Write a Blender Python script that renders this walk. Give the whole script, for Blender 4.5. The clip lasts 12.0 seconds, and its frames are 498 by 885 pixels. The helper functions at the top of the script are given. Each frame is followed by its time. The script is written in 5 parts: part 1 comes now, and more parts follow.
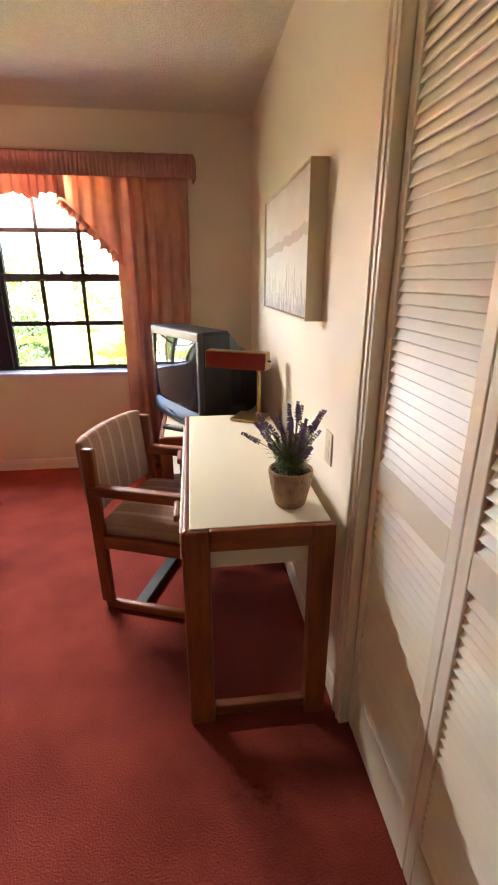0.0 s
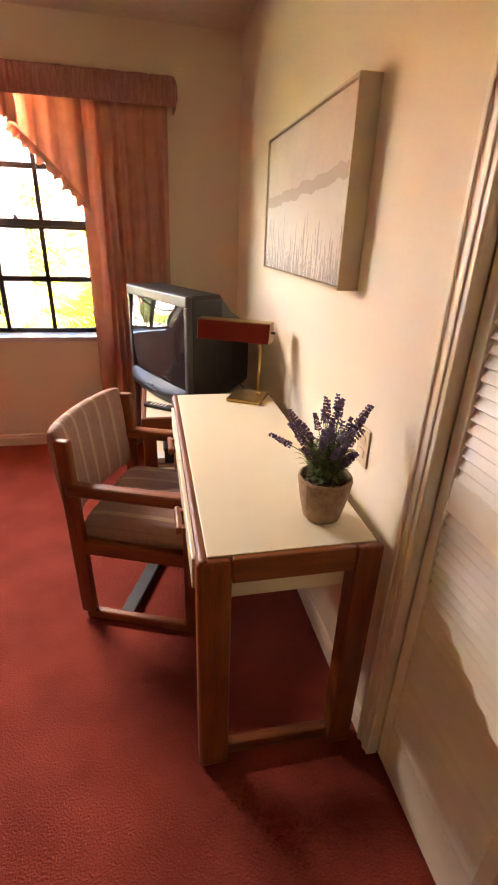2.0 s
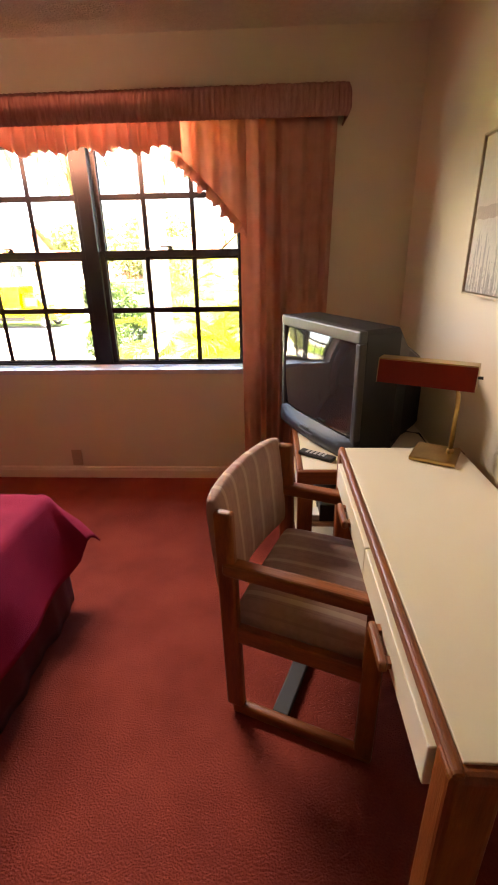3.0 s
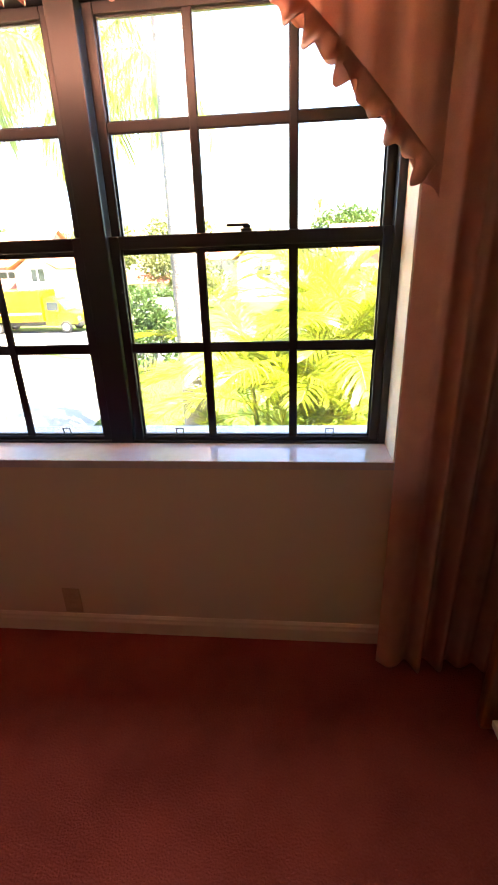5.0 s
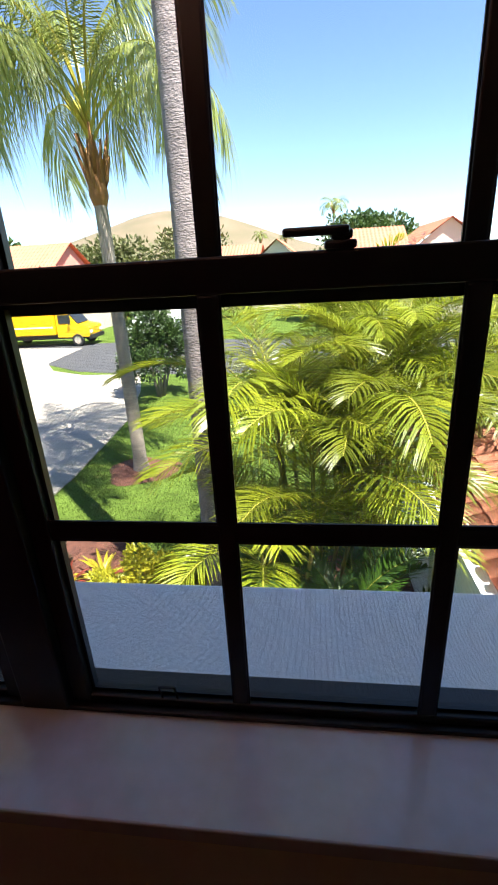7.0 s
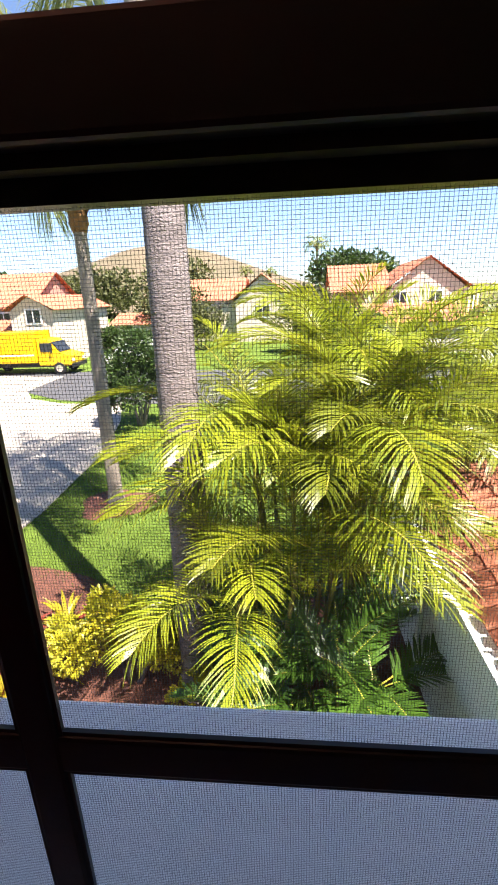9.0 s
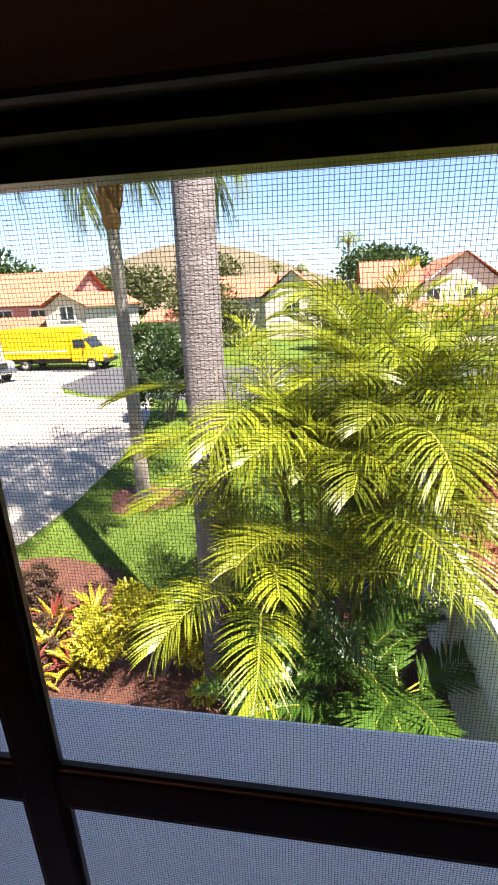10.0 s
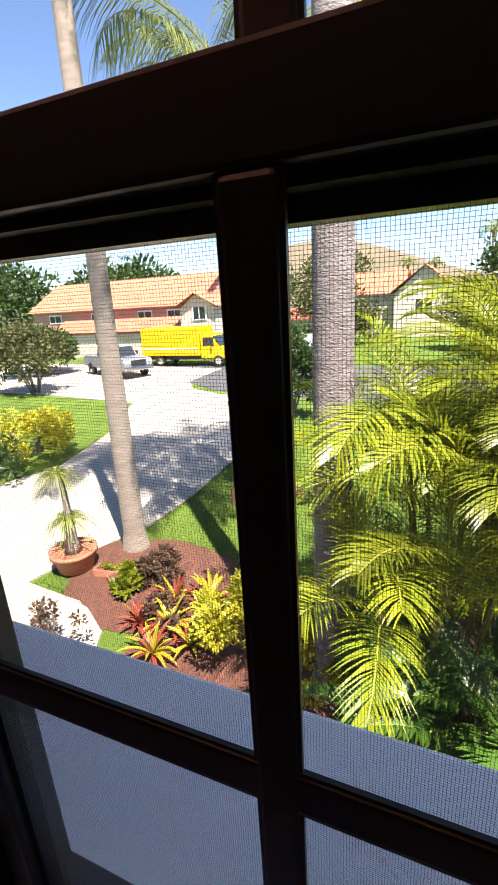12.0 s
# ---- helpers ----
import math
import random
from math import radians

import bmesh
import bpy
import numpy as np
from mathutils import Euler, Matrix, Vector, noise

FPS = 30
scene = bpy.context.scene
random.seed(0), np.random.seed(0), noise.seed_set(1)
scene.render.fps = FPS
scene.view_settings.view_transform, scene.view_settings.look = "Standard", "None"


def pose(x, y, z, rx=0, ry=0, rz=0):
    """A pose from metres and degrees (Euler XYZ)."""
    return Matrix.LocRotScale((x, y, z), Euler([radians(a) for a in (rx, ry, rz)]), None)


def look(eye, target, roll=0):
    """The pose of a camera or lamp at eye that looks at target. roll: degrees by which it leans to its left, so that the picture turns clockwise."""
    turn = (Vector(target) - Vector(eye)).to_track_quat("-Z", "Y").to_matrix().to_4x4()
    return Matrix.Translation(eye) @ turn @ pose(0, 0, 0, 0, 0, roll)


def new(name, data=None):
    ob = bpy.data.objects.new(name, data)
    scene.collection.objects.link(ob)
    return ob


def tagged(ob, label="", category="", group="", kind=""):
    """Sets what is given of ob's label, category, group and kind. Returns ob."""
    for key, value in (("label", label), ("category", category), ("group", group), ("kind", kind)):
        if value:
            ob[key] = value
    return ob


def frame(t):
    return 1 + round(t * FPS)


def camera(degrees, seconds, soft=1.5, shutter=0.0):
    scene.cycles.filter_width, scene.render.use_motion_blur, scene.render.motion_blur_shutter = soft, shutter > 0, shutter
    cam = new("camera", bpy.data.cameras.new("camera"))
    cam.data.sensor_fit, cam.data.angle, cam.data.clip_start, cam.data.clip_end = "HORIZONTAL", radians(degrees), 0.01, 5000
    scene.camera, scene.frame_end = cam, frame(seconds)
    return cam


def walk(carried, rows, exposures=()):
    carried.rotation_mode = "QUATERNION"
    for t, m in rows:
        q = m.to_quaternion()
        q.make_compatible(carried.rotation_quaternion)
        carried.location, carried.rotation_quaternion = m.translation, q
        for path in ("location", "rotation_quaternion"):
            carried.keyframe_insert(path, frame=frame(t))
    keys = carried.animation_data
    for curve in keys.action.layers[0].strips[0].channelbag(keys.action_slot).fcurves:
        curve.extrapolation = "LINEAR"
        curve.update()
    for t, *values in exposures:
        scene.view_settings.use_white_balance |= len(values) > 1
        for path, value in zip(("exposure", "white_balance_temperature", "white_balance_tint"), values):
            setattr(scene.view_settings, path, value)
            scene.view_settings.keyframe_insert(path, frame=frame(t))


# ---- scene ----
cam = camera(57.2, 12.0, soft=2.0)
PATH = [
    (0, (1.429, 0.496, 1.424), (1.659, 2.366, 0.755), -0.0),
    (0.5, (1.354, 0.661, 1.421), (1.528, 2.525, 0.718), -0.9),
    (1, (1.334, 0.756, 1.429), (1.815, 2.546, 0.677), -2.3),
    (1.5, (1.329, 0.795, 1.428), (1.829, 2.559, 0.63), -0.2),
    (2, (1.305, 0.824, 1.423), (1.691, 2.604, 0.597), 2.1),
    (2.5, (1.225, 0.927, 1.423), (1.418, 2.736, 0.592), 1.4),
    (3, (1.118, 1.218, 1.438), (1.019, 3.063, 0.675), -1.1),
    (3.5, (0.956, 1.52, 1.405), (0.673, 3.358, 0.668), -2.0),
    (3.7, (0.906, 1.657, 1.398), (0.62, 3.504, 0.684), -2.3),
    (5.3, (0.596, 2.905, 1.404), (0.418, 4.743, 0.636), -2.1),
    (5.5, (0.571, 3.044, 1.403), (0.391, 4.879, 0.63), -2.4),
    (6, (0.51, 3.358, 1.4), (0.341, 5.17, 0.57), -3.4),
    (6.5, (0.463, 3.58, 1.446), (0.268, 5.425, 0.701), -3.0),
    (7, (0.46, 3.694, 1.462), (0.208, 5.538, 0.729), -3.4),
    (7.5, (0.49, 3.818, 1.462), (0.227, 5.696, 0.826), -2.4),
    (9.3, (0.5, 4.046, 1.365), (0.322, 5.942, 0.754), -2.2),
    (9.5, (0.5, 4.051, 1.369), (0.314, 5.944, 0.752), -2.2),
    (10, (0.5, 4.064, 1.369), (0.199, 5.941, 0.75), -2.3),
    (10.5, (0.5, 4.075, 1.367), (0.107, 5.938, 0.754), -2.4),
    (11, (0.478, 4.075, 1.361), (0.002, 5.922, 0.759), -2.8),
    (11.5, (0.461, 4.062, 1.377), (-0.146, 5.87, 0.778), -3.1),
    (12, (0.424, 4.049, 1.385), (-0.361, 5.787, 0.783), -3.5),
]
EXPOSURES = [(0, 6.6, 6700, 15), (1, 6.6, 8000, 25), (2.5, 6.45, 8000, 24), (3.0, 5.95, 8100, 22), (3.7, 5.5, 8000, 21), (5.3, 4.6, 7000, 14), (6, 3.5, 6500, 13), (6.5, 2.85, 6400, 13), (7.5, 1.9, 6300, 13), (9.3, 2.2, 6700, 22), (12, 2.15, 6600, 20)]
walk(cam, [(t, look(eye, target, roll)) for t, eye, target, roll in PATH], EXPOSURES)

# ---- light ----
world = bpy.data.worlds.new("sky")
scene.world = world
world.use_nodes = True
sky = world.node_tree.nodes.new("ShaderNodeTexSky")
sky.sky_type, sky.sun_disc = "NISHITA", False
SUN_EL, SUN_DIR = radians(61), Vector((0.77, -0.64, 0))
sky.sun_elevation, sky.sun_rotation = SUN_EL, math.atan2(SUN_DIR.x, SUN_DIR.y)
sky.air_density, sky.dust_density, sky.ozone_density = 0.8, 0.0, 3.0
world.node_tree.links.new(sky.outputs[0], world.node_tree.nodes["Background"].inputs[0])
world.node_tree.nodes["Background"].inputs[1].default_value = 0.072
sun = new("sun", bpy.data.lights.new("sun", "SUN"))
sun.data.energy, sun.data.angle, sun.data.color = 5.0, radians(0.5), (1, 0.94, 0.84)
sun_from = Vector((SUN_DIR.x * math.cos(SUN_EL), SUN_DIR.y * math.cos(SUN_EL), math.sin(SUN_EL)))
sun.matrix_world = look(sun_from * 30, (0, 0, 0))

# lamp added behind the valance, standing in for sky light through the upper panes
fill_lamp = new("window_fill_lamp", bpy.data.lights.new("window_fill_lamp", "AREA"))
fill_lamp.data.shape, fill_lamp.data.size, fill_lamp.data.size_y, fill_lamp.data.energy, fill_lamp.data.color = "RECTANGLE", 1.15, 0.09, 1.7, (1, 0.96, 0.90)
fill_lamp.data.spread = radians(165)
fill_lamp.matrix_world = look((-0.015, 4.03, 1.995), (-0.015, 2.0, 2.0))

# ---- materials ----
def material(name, colour, rough=0.6, metal=0.0, second=None, scale=8.0, fine=120.0, bump=0.15, stretch=(1, 1, 1),
             vary=0.0, translucent=0.0, spec=0.5, depth=0.004):
    """A surface with two scales of variation; vary: by object; translucent: share of light let through."""
    m = bpy.data.materials.new(name)
    m.use_nodes = True
    nt = m.node_tree
    n, l = nt.nodes, nt.links
    p = n["Principled BSDF"]
    p.inputs["Roughness"].default_value, p.inputs["Metallic"].default_value = rough, metal
    p.inputs["Specular IOR Level"].default_value = spec
    tc, mp = n.new("ShaderNodeTexCoord"), n.new("ShaderNodeMapping")
    mp.inputs["Scale"].default_value = stretch
    l.new(tc.outputs["Object"], mp.inputs[0])
    a, b = n.new("ShaderNodeTexNoise"), n.new("ShaderNodeTexNoise")
    for t, s in ((a, scale), (b, fine)):
        t.inputs["Scale"].default_value, t.inputs["Detail"].default_value = s, 5
        l.new(mp.outputs[0], t.inputs["Vector"])
    add = n.new("ShaderNodeMath")
    add.operation = "MULTIPLY_ADD"
    add.inputs[1].default_value = 0.45
    l.new(b.outputs["Fac"], add.inputs[0])
    l.new(a.outputs["Fac"], add.inputs[2])
    ramp = n.new("ShaderNodeMapRange")
    ramp.inputs[1].default_value, ramp.inputs[2].default_value = 0.48, 0.98
    l.new(add.outputs[0], ramp.inputs[0])
    mix = n.new("ShaderNodeMix")
    mix.data_type = "RGBA"
    second = second or tuple(c * 0.86 for c in colour)
    mix.inputs[6].default_value, mix.inputs[7].default_value = (*second, 1), (*colour, 1)
    l.new(ramp.outputs[0], mix.inputs[0])
    out = mix.outputs[2]
    if vary:
        oi, hsv = n.new("ShaderNodeObjectInfo"), n.new("ShaderNodeHueSaturation")
        r = n.new("ShaderNodeMapRange")
        r.inputs[3].default_value, r.inputs[4].default_value = 1 - vary, 1 + vary
        l.new(oi.outputs["Random"], r.inputs[0])
        l.new(r.outputs[0], hsv.inputs["Value"])
        l.new(out, hsv.inputs["Color"])
        out = hsv.outputs[0]
    l.new(out, p.inputs["Base Color"])
    if bump:
        bp = n.new("ShaderNodeBump")
        bp.inputs["Strength"].default_value, bp.inputs["Distance"].default_value = bump, depth
        l.new(b.outputs["Fac"], bp.inputs["Height"])
        l.new(bp.outputs[0], p.inputs["Normal"])
    if translucent:
        tr, ms = n.new("ShaderNodeBsdfTranslucent"), n.new("ShaderNodeMixShader")
        l.new(out, tr.inputs[0])
        ms.inputs[0].default_value = translucent
        l.new(p.outputs[0], ms.inputs[1])
        l.new(tr.outputs[0], ms.inputs[2])
        l.new(ms.outputs[0], n["Material Output"].inputs[0])
    return m


def glass_material():
    m = bpy.data.materials.new("window_glass")
    m.use_nodes = True
    n, l = m.node_tree.nodes, m.node_tree.links
    n.remove(n["Principled BSDF"])
    t, g, f, ms = (n.new("ShaderNode" + k) for k in ("BsdfTransparent", "BsdfGlossy", "LayerWeight", "MixShader"))
    g.inputs["Roughness"].default_value = 0.02
    t.inputs[0].default_value = (0.96, 0.98, 0.97, 1)
    pw, ml = n.new("ShaderNodeMath"), n.new("ShaderNodeMath")
    pw.operation, ml.operation = "POWER", "MULTIPLY_ADD"
    pw.inputs[1].default_value, ml.inputs[1].default_value, ml.inputs[2].default_value = 5, 0.5, 0.018
    l.new(f.outputs["Facing"], pw.inputs[0])
    l.new(pw.outputs[0], ml.inputs[0])
    l.new(ml.outputs[0], ms.inputs[0])
    l.new(t.outputs[0], ms.inputs[1])
    l.new(g.outputs[0], ms.inputs[2])
    l.new(ms.outputs[0], n["Material Output"].inputs[0])
    return m


def stripe_material():
    """Woven upholstery: mauve-brown with pale stripes across local y."""
    m = material("striped_upholstery", (0.42, 0.265, 0.22), 0.9, second=(0.34, 0.205, 0.175), scale=40, fine=500, bump=0.4, depth=0.002)
    n, l = m.node_tree.nodes, m.node_tree.links
    p = n["Principled BSDF"]
    old = p.inputs["Base Color"].links[0].from_socket
    tc, sx = n.new("ShaderNodeTexCoord"), n.new("ShaderNodeSeparateXYZ")
    l.new(tc.outputs["Object"], sx.inputs[0])
    fac = None
    for k, (period, lo, hi) in enumerate(((0.088, 0.78, 1.0), (0.029, 0.88, 1.0))):
        d, f, g = (n.new("ShaderNodeMath") for _ in range(3))
        d.operation, f.operation, g.operation = "DIVIDE", "FRACT", "GREATER_THAN"
        d.inputs[1].default_value, g.inputs[1].default_value = period, lo
        l.new(sx.outputs["Y"], d.inputs[0])
        l.new(d.outputs[0], f.inputs[0])
        l.new(f.outputs[0], g.inputs[0])
        mx = n.new("ShaderNodeMix")
        mx.data_type = "RGBA"
        mx.inputs[7].default_value = ((0.56, 0.42, 0.32, 1), (0.29, 0.17, 0.15, 1))[k]
        half = n.new("ShaderNodeMath")
        half.operation = "MULTIPLY"
        half.inputs[1].default_value = (0.75, 0.5)[k]
        l.new(g.outputs[0], half.inputs[0])
        l.new(half.outputs[0], mx.inputs[0])
        l.new(old, mx.inputs[6])
        old = mx.outputs[2]
    l.new(old, p.inputs["Base Color"])
    return m


def painting_material():
    """A pale landscape: cream sky, a sloping tan treeline, grey reeds rising from the foot. Local y along, z up, metres."""
    m = material("painting", (0.66, 0.58, 0.47), 0.75, second=(0.55, 0.49, 0.41), scale=5, fine=60, bump=0.3)
    n, l = m.node_tree.nodes, m.node_tree.links
    p = n["Principled BSDF"]
    old = p.inputs["Base Color"].links[0].from_socket
    tc, sx = n.new("ShaderNodeTexCoord"), n.new("ShaderNodeSeparateXYZ")
    l.new(tc.outputs["Object"], sx.inputs[0])

    def math_node(op, a, b, c=None):
        k = n.new("ShaderNodeMath")
        k.operation = op
        for i, v in enumerate((a, b, c)):
            if v is None:
                continue
            if isinstance(v, (int, float)):
                k.inputs[i].default_value = v
            else:
                l.new(v, k.inputs[i])
        return k.outputs[0]

    def noise_node(sx_, sz_, detail=3):
        mp, t = n.new("ShaderNodeMapping"), n.new("ShaderNodeTexNoise")
        mp.inputs["Scale"].default_value = (1, sx_, sz_)
        t.inputs["Scale"].default_value, t.inputs["Detail"].default_value = 1, detail
        l.new(tc.outputs["Object"], mp.inputs[0])
        l.new(mp.outputs[0], t.inputs["Vector"])
        return t.outputs["Fac"]

    def blend(fac, colour):
        nonlocal old
        mx = n.new("ShaderNodeMix")
        mx.data_type = "RGBA"
        mx.clamp_factor = True
        mx.inputs[7].default_value = (*colour, 1)
        l.new(fac, mx.inputs[0])
        l.new(old, mx.inputs[6])
        old = mx.outputs[2]

    edge = math_node("MULTIPLY_ADD", noise_node(9, 1, 4), 0.07, 0.015)
    top = math_node("MULTIPLY_ADD", sx.outputs["Y"], -0.05, edge)
    above = math_node("SUBTRACT", sx.outputs["Z"], top)
    below = math_node("MULTIPLY", math_node("LESS_THAN", above, 0.0), 0.65)
    blend(below, (0.62, 0.60, 0.54))
    band = math_node("MULTIPLY", math_node("LESS_THAN", math_node("ABSOLUTE", math_node("ADD", above, 0.02), 0), 0.02), 0.7)
    blend(band, (0.40, 0.31, 0.22))
    reed = math_node("GREATER_THAN", noise_node(55, 6, 4), math_node("MULTIPLY_ADD", sx.outputs["Z"], 1.05, 0.70))
    blend(math_node("MULTIPLY", reed, 0.65), (0.24, 0.23, 0.21))
    blot = math_node("GREATER_THAN", noise_node(90, 60, 3), math_node("MULTIPLY_ADD", sx.outputs["Z"], 1.2, 0.82))
    blend(math_node("MULTIPLY", blot, 0.6), (0.20, 0.19, 0.18))
    l.new(old, p.inputs["Base Color"])
    return m


M = dict(
    wall=material("cream_wall_paint", (0.80, 0.70, 0.54), 0.7, second=(0.77, 0.665, 0.51), scale=2, fine=220, bump=0.12),
    ceil=material("stippled_ceiling", (0.80, 0.72, 0.58), 0.9, second=(0.72, 0.64, 0.51), scale=30, fine=90, bump=0.9, depth=0.008),
    carpet=material("rose_carpet", (0.33, 0.062, 0.042), 0.95, second=(0.20, 0.034, 0.024), scale=3.5, fine=170, bump=1.0, depth=0.008, spec=0.1),
    trim=material("cream_trim_paint", (0.82, 0.74, 0.59), 0.38, second=(0.78, 0.69, 0.54), scale=3, fine=60, bump=0.06),
    louver=material("cream_door_paint", (0.82, 0.75, 0.62), 0.42, second=(0.78, 0.70, 0.56), scale=3, fine=60, bump=0.06, vary=0.03),
    oak=material("honey_oak", (0.30, 0.082, 0.016), 0.40, second=(0.13, 0.030, 0.006), scale=9, fine=70, bump=0.2, stretch=(4, 4, 0.5)),
    oak_y=material("honey_oak_long", (0.30, 0.082, 0.016), 0.40, second=(0.13, 0.030, 0.006), scale=9, fine=70, bump=0.2, stretch=(4, 0.5, 4)),
    oak_x=material("honey_oak_cross", (0.30, 0.082, 0.016), 0.40, second=(0.13, 0.030, 0.006), scale=9, fine=70, bump=0.2, stretch=(0.5, 4, 4)),
    laminate=material("cream_laminate", (0.78, 0.71, 0.54), 0.42, second=(0.75, 0.68, 0.51), scale=3, fine=200, bump=0.05),
    stripe=stripe_material(),
    curtain=material("rose_curtain", (0.74, 0.425, 0.325), 0.85, second=(0.63, 0.345, 0.260), scale=14, fine=300, bump=0.35, translucent=0.45, spec=0.2),
    valance=material("rose_valance", (0.52, 0.285, 0.235), 0.8, second=(0.36, 0.165, 0.135), scale=60, fine=300, bump=0.4, translucent=0.16, stretch=(1, 1, 0.12)),
    ruffle=material("rose_ruffle", (0.66, 0.350, 0.265), 0.85, second=(0.54, 0.265, 0.195), scale=14, fine=300, bump=0.35, translucent=0.10, spec=0.2),
    bronze=material("bronze_window_frame", (0.006, 0.007, 0.009), 0.40, second=(0.004, 0.005, 0.006), scale=6, fine=150, bump=0.05),
    screen=material("screen_wire", (0.11, 0.11, 0.12), 0.6, bump=0),
    glass=glass_material(),
    marble=material("marble_sill", (0.70, 0.70, 0.72), 0.09, second=(0.55, 0.54, 0.53), scale=6, fine=30, bump=0.02),
    stucco=material("white_stucco", (0.82, 0.82, 0.82), 0.85, second=(0.74, 0.74, 0.75), scale=3, fine=90, bump=0.5),
    tv=material("charcoal_plastic", (0.012, 0.012, 0.013), 0.5, second=(0.009, 0.009, 0.010), scale=10, fine=500, bump=0.12),
    bezel=material("grey_plastic", (0.055, 0.052, 0.051), 0.42, second=(0.045, 0.042, 0.041), scale=10, fine=500, bump=0.08),
    crt=material("screen_glass", (0.030, 0.027, 0.027), 0.06, second=(0.028, 0.025, 0.025), scale=2, fine=10, bump=0, spec=0.8),
    brass=material("aged_brass", (0.52, 0.36, 0.14), 0.3, metal=1.0, second=(0.40, 0.26, 0.10), scale=14, fine=90, bump=0.05),
    red=material("red_lacquer", (0.36, 0.035, 0.022), 0.35, second=(0.30, 0.028, 0.018), scale=8, fine=60, bump=0.04),
    pot=material("tan_clay", (0.46, 0.30, 0.18), 0.75, second=(0.30, 0.18, 0.10), scale=45, fine=130, bump=0.8, depth=0.006),
    pebble=material("brown_pebbles", (0.24, 0.14, 0.08), 0.8, second=(0.10, 0.06, 0.035), scale=70, fine=200, bump=0.5),
    lav=material("lavender_bloom", (0.30, 0.22, 0.40), 0.8, second=(0.17, 0.12, 0.25), scale=90, fine=300, bump=0.2, translucent=0.2),
    sage=material("sage_leaf", (0.21, 0.27, 0.11), 0.7, second=(0.12, 0.17, 0.07), scale=60, fine=200, bump=0.1, translucent=0.3),
    canvas=material("canvas_edge", (0.66, 0.55, 0.40), 0.7, second=(0.60, 0.49, 0.35), scale=9, fine=300, bump=0.15),
    painting=painting_material(),
    plate=material("ivory_plate", (0.58, 0.45, 0.28), 0.4, bump=0.02),
    plum=material("plum_quilt", (0.26, 0.010, 0.040), 0.85, second=(0.19, 0.007, 0.028), scale=5, fine=260, bump=0.5, spec=0.12),
    skirt=material("dark_plum_cloth", (0.10, 0.010, 0.016), 0.85, second=(0.08, 0.008, 0.012), scale=6, fine=260, bump=0.4),
    black=material("black_rubber", (0.015, 0.015, 0.015), 0.6, bump=0.05),
    white=material("white_plastic", (0.75, 0.74, 0.70), 0.4, bump=0.03),
)


# ---- building helpers ----
def thing(name, label, category, m=None, group="", kind=""):
    ob = tagged(new(name), label, category, group, kind)
    ob.empty_display_size = 0.1
    if m is not None:
        ob.matrix_world = m
    return ob


def part(name, bm, mat, parent=None, label="", smooth=False, m=None):
    me = bpy.data.meshes.new(name)
    bm.normal_update()
    bm.to_mesh(me)
    bm.free()
    me.materials.append(mat)
    if smooth:
        for p in me.polygons:
            p.use_smooth = True
    ob = new(name, me)
    if parent is not None:
        ob.parent = parent
    if m is not None:
        ob.matrix_basis = m
    return tagged(ob, label)


def structure(name, bm, mat, label, category, smooth=False):
    return tagged(part(name, bm, mat, None, label, smooth), "", category, "", "structure")


def shared(name, me, parent, m, label=""):
    ob = new(name, me)
    ob.parent = parent
    ob.matrix_basis = m
    return tagged(ob, label)


def box(lo, hi, bevel=0.0, bm=None, seg=2, turn=None):
    """A box between two corners, its edges rounded by bevel; turn: a matrix applied to it."""
    bm = bm or bmesh.new()
    c = [(a + b) / 2 for a, b in zip(lo, hi)]
    s = [abs(b - a) for a, b in zip(lo, hi)]
    m = Matrix.Translation(c) @ Matrix.Diagonal((*s, 1))
    v = bmesh.ops.create_cube(bm, size=1, matrix=(turn @ m) if turn is not None else m)["verts"]
    if bevel:
        e = list({e for x in v for e in x.link_edges})
        bmesh.ops.bevel(bm, geom=e, offset=bevel, segments=seg, affect="EDGES", profile=0.5)
    return bm


def tube(points, radii, sides=10, bm=None, cap=True):
    """A round bar along points with a radius at each."""
    bm = bm or bmesh.new()
    points = [Vector(p) for p in points]
    rings = []
    for i, p in enumerate(points):
        d = (points[min(i + 1, len(points) - 1)] - points[max(i - 1, 0)]).normalized()
        a = d.orthogonal().normalized() if abs(d.z) < 0.95 else Vector((1, 0, 0)).cross(d).normalized()
        b = d.cross(a)
        rings.append([bm.verts.new(p + radii[i] * (math.cos(t) * a + math.sin(t) * b))
                      for t in [2 * math.pi * k / sides for k in range(sides)]])
    for r, s in zip(rings, rings[1:]):
        for k in range(sides):
            bm.faces.new((r[k], r[(k + 1) % sides], s[(k + 1) % sides], s[k]))
    if cap:
        bm.faces.new(rings[0][::-1])
        bm.faces.new(rings[-1])
    return bm


def lathe(profile, sides=24, bm=None):
    """A turned body: (radius, height) pairs round z."""
    bm = bm or bmesh.new()
    rings = [[bm.verts.new((r * math.cos(2 * math.pi * k / sides), r * math.sin(2 * math.pi * k / sides), z)) for k in range(sides)]
             for r, z in profile]
    for r, s in zip(rings, rings[1:]):
        for k in range(sides):
            bm.faces.new((r[k], r[(k + 1) % sides], s[(k + 1) % sides], s[k]))
    bm.faces.new(rings[0][::-1])
    bm.faces.new(rings[-1])
    return bm


